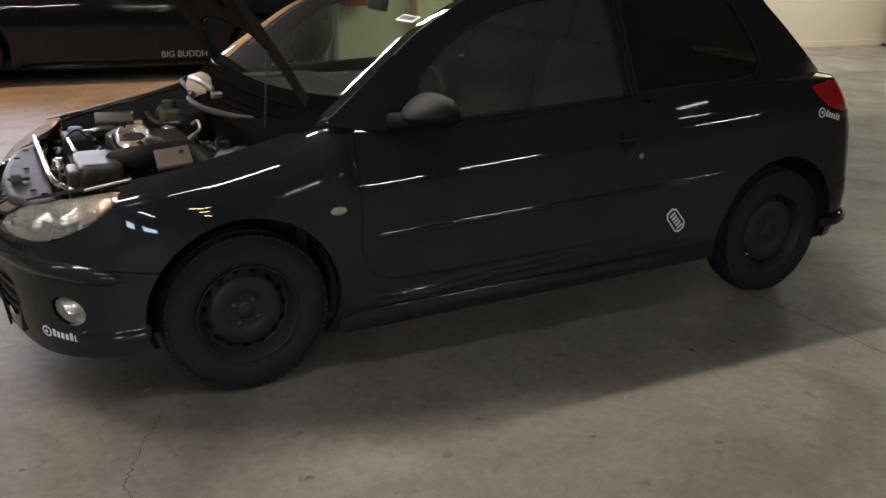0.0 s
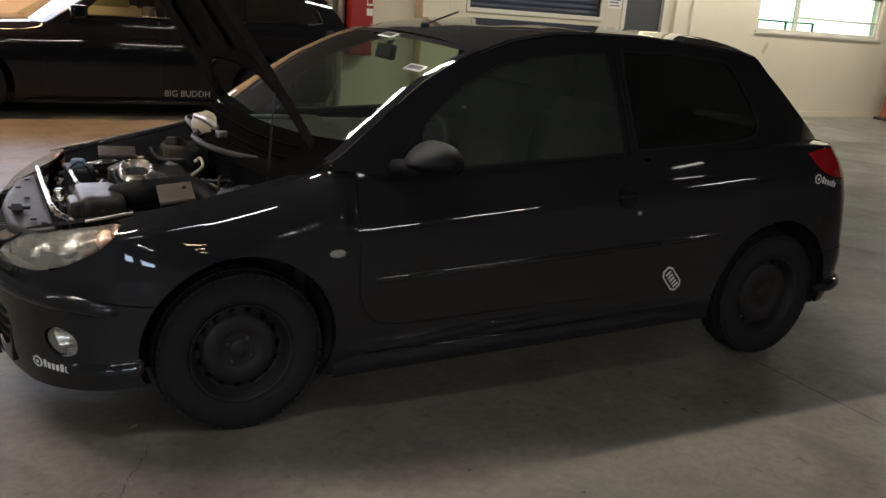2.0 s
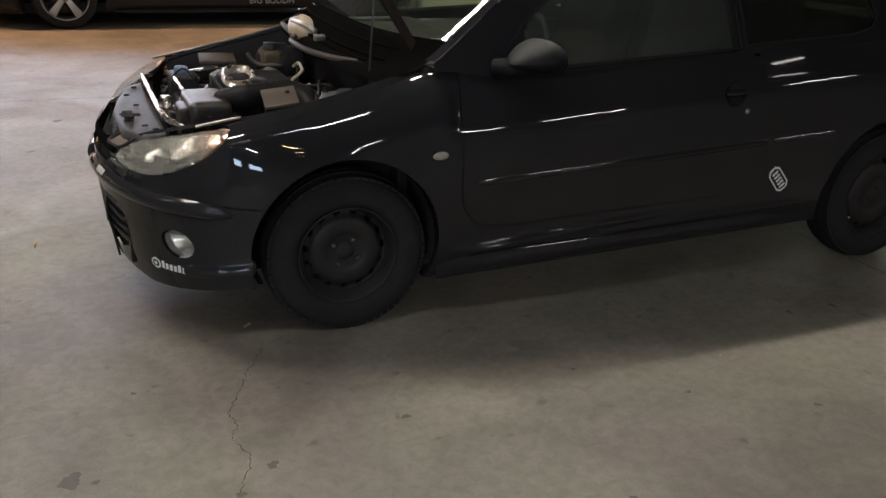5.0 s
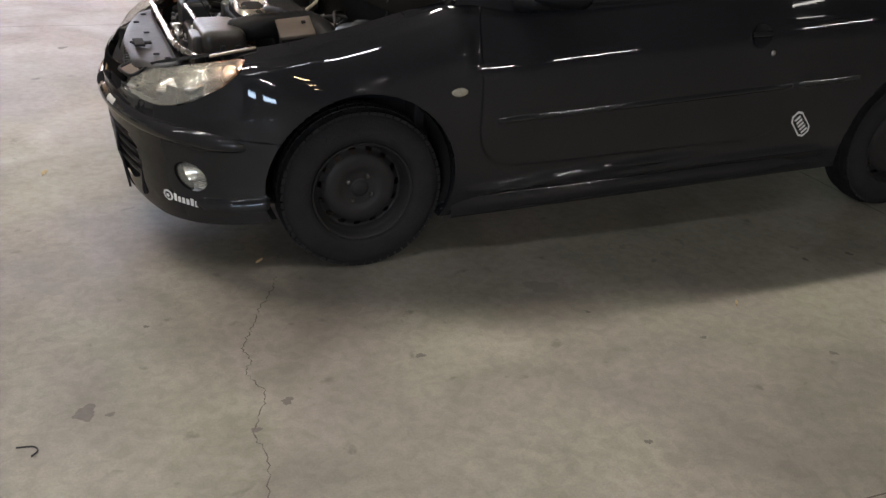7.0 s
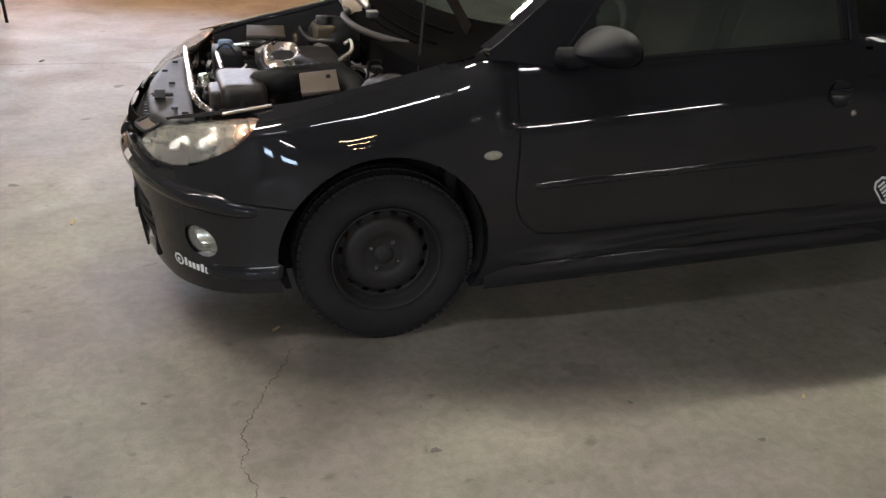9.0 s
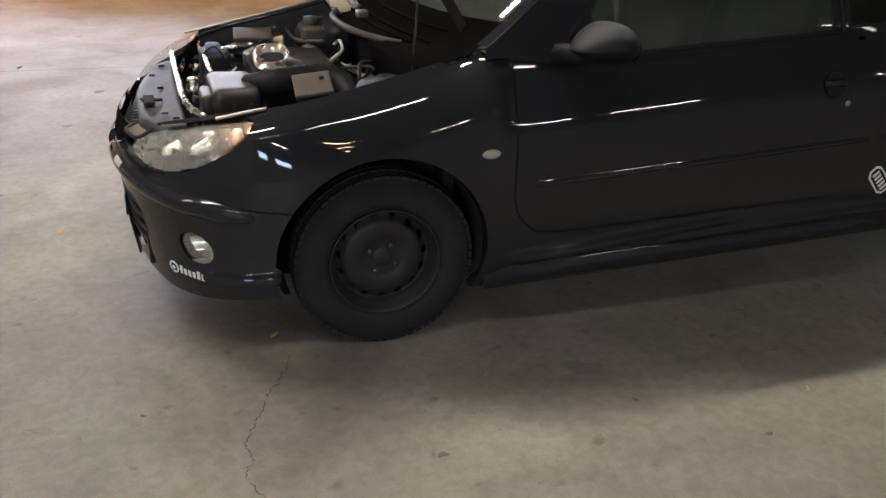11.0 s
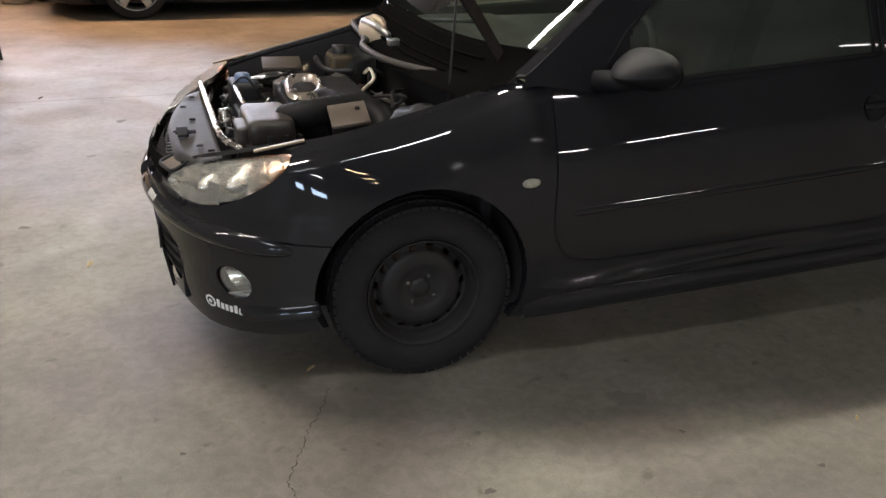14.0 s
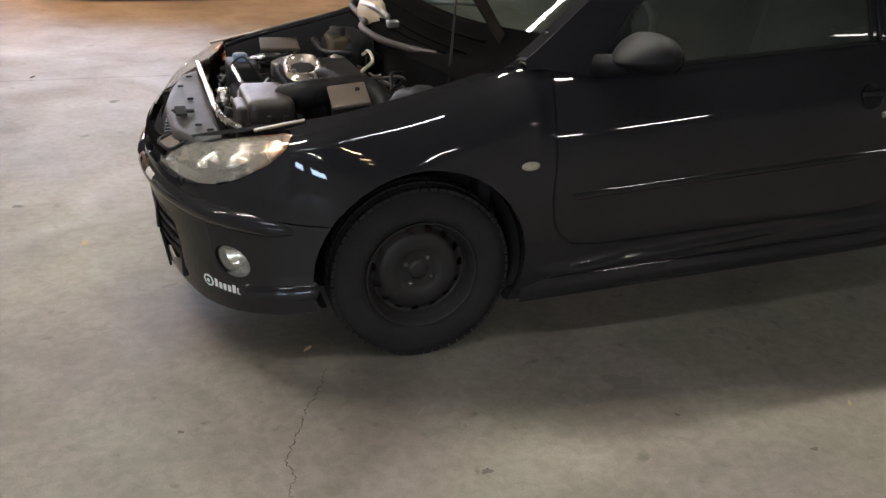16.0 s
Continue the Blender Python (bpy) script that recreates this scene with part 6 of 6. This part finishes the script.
part("windscreen", surf(lambda x, v: Vector((x, v * it(x, (-1.9, .59), (-1.2, .77)), it(x, (-1.9, 1.44), (-1.2, .92)) + .03 * (1 - v * v))), lin(-1.2, -1.9, 8), lin(-1, 1, 9)), M_WGLASS, wc)
part("roof", surf(lambda x, v: Vector((x, v * .59, it(x, (-3.8, 1.15), (-3.2, 1.42), (-1.9, 1.44)) + .03 * (1 - v * v))), lin(-1.9, -3.8, 12), lin(-1, 1, 9)), M_WCAR, wc)
for x in (-.85, -3.2):
    for s in (-1, 1):
        ty = part("tyre", lathe([(.17, .08), (.20, .10), (.26, .10), (.29, .07), (.295, 0), (.29, -.07), (.26, -.10), (.20, -.10), (.17, -.08)], 36, True), M_RUBBER, wc)
        ty.matrix_basis = pose(x, s * .74, .295)
        part("hub_cap", lathe([(.0005, -.09 * -s * -1), (.10, .085 * s), (.18, .08 * s)], 24), M_GREY, ty)
part("underbody", bbox(-3.8, -.4, -.7, .7, .2, .3, .02), M_GAP, wc)

# bags of junk along the far wall
for k, (x, y, sx, sz, m_) in enumerate(((-1.95, 7.9, .22, .30, M_TRIM), (-1.62, 8.0, .16, .22, M_GREY), (-2.35, 7.95, .20, .45, M_BROWN))):
    bm = bmesh.new()
    bmesh.ops.create_icosphere(bm, subdivisions=3, radius=1)
    for v in bm.verts:
        v.co *= 1 + .22 * noise.noise(v.co * 2.3 + Vector((k, 0, 0)))
        v.co.z = max(v.co.z, -.75)
    bmesh.ops.transform(bm, matrix=Matrix.LocRotScale((x, y, sz * .75), None, (sx, sx * .8, sz)), verts=bm.verts[:])
    tagged(part("rubbish_bag", bm, m_), "crumpled pale sack standing on the far floor", "bag", "sacks by the wall")

# ---------- floor details ----------
def ribbon(name, pts, w, material, z=.0012, jag=0.0, seed=1, n=8):
    r = random.Random(seed)
    p = spline([(x, y, 0) for x, y in pts], n) if n > 1 else [Vector((x, y, 0)) for x, y in pts]
    bm = bmesh.new()
    last = None
    for i, q in enumerate(p):
        d = (p[min(i + 1, len(p) - 1)] - p[max(0, i - 1)]).normalized()
        s = Vector((-d.y, d.x, 0))
        c = q + s * r.uniform(-jag, jag)
        ww = w * r.uniform(.25, 1.3) if jag else w
        row = [bm.verts.new(c + s * ww / 2 + Vector((0, 0, z))), bm.verts.new(c - s * ww / 2 + Vector((0, 0, z)))]
        if last:
            bm.faces.new((last[0], row[0], row[1], last[1]))
        last = row
    for f in bm.faces:
        f.normal_update()
        if f.normal.z < 0:
            f.normal_flip()
    return part(name, bm, material)


tagged(ribbon("floor_crack", [(-.66, -2.45), (-.60, -2.2), (-.565, -1.95), (-.56, -1.80), (-.535, -1.66), (-.545, -1.56), (-.505, -1.46), (-.485, -1.38), (-.515, -1.28), (-.490, -1.225), (-.499, -1.152), (-.46, -1.07), (-.445, -1.032), (-.40, -.93), (-.362, -.871), (-.33, -.80), (-.304, -.737)], .0035, M_CRACK, jag=.006), "thin jagged crack in the concrete floor", "crack")
tagged(ribbon("floor_joint", [(2.358, -9), (2.358, 8)], .005, M_CRACK, n=1), "straight saw-cut joint in the concrete floor", "joint", "floor joints")
tagged(ribbon("floor_joint", [(-8.9, -2.20), (.558, -2.253), (1.112, -2.264), (14.8, -2.34)], .0045, M_CRACK, n=1), "straight saw-cut joint in the concrete floor", "joint", "floor joints")
tagged(ribbon("floor_joint", [(-9, 3.23), (14.8, 3.23)], .007, M_CRACK, n=1), "straight saw-cut joint in the concrete floor", "joint", "floor joints")
M_STAIN = mat("oil_stain", (.090, .080, .068), .55, var=.4, scale=40)
M_STAIN2 = mat("faint_stain", (.165, .150, .132), .5, var=.3, scale=25)


def stain(x, y, r, material=None, seed=0):
    bm = bmesh.new()
    rr = random.Random(seed)
    ph = [rr.uniform(0, 6.28) for _ in range(4)]
    vs = []
    for i in range(28):
        a = 2 * math.pi * i / 28
        q = r * (1 + .22 * math.sin(2 * a + ph[0]) + .16 * math.sin(3 * a + ph[1]) + .12 * math.sin(5 * a + ph[2]) + .08 * math.sin(9 * a + ph[3]))
        vs.append(bm.verts.new((x + q * math.cos(a), y + q * math.sin(a), .0010)))
    bm.faces.new(vs)
    return tagged(part("floor_stain", bm, material or M_STAIN), "small dark oil spot on the concrete floor", "stain", "floor stains")


for i, (x, y, r) in enumerate(((-.94, -1.345, .030), (-.88, -1.37, .010), (-.434, -1.445, .016), (-.008, -1.338, .013), (-.538, -1.545, .012), (1.875, -1.135, .014), (1.66, -1.13, .012), (.42, -1.9, .010), (.9, -1.5, .010), (-.75, -.95, .008), (.62, -1.25, .008), (1.25, -1.7, .012), (-1.3, -1.9, .016), (.25, -2.1, .010), (-1.05, 1.9, .02), (-.9, 2.6, .03), (-1.3, .9, .02))):
    stain(x, y, r, None, i)
for i, (x, y, r) in enumerate(((-1.02, -.62, .05), (.55, -1.05, .05))):
    stain(x, y, r, M_STAIN2, 40 + i)


def chip(x, y, a, s, material, label, cat_):
    bm = surf(lambda u, v: Vector((u * s, v * s * .5 * (1 - u * u * .8), .004 + .006 * abs(v) + .004 * u)), lin(-1, 1, 7), lin(-1, 1, 5))
    bmesh.ops.solidify(bm, geom=bm.faces[:], thickness=.002)
    ob = part("dry_leaf" if cat_ == "leaf" else "floor_chip", bm, material)
    ob.matrix_basis = pose(x, y, 0, 0, 0, a)
    return tagged(ob, label, cat_, "scraps on the floor")


chip(-.337, -.615, 20, .014, M_LEAF, "small curled yellow leaf on the floor", "leaf")
chip(-1.02, .41, 70, .022, M_LEAF, "small dry yellow leaf on the floor", "leaf")
chip(-1.40, 3.30, 10, .016, M_STAIN, "dark scrap lying on the floor", "scrap")
chip(-1.245, -.965, 40, .030, M_LEAF, "dry yellow leaf lying on the floor", "leaf")
chip(1.15, -1.35, 60, .010, M_LEAF, "small curled yellow leaf on the floor", "leaf")
ob = part("wire_scrap", tube(spline([(-1.10, -1.448, .006), (-1.062, -1.455, .006), (-1.052, -1.475, .006), (-1.066, -1.492, .006)], 5), .0024, 6), M_PLASTIC)
tagged(ob, "bent black wire scrap on the floor", "scrap")
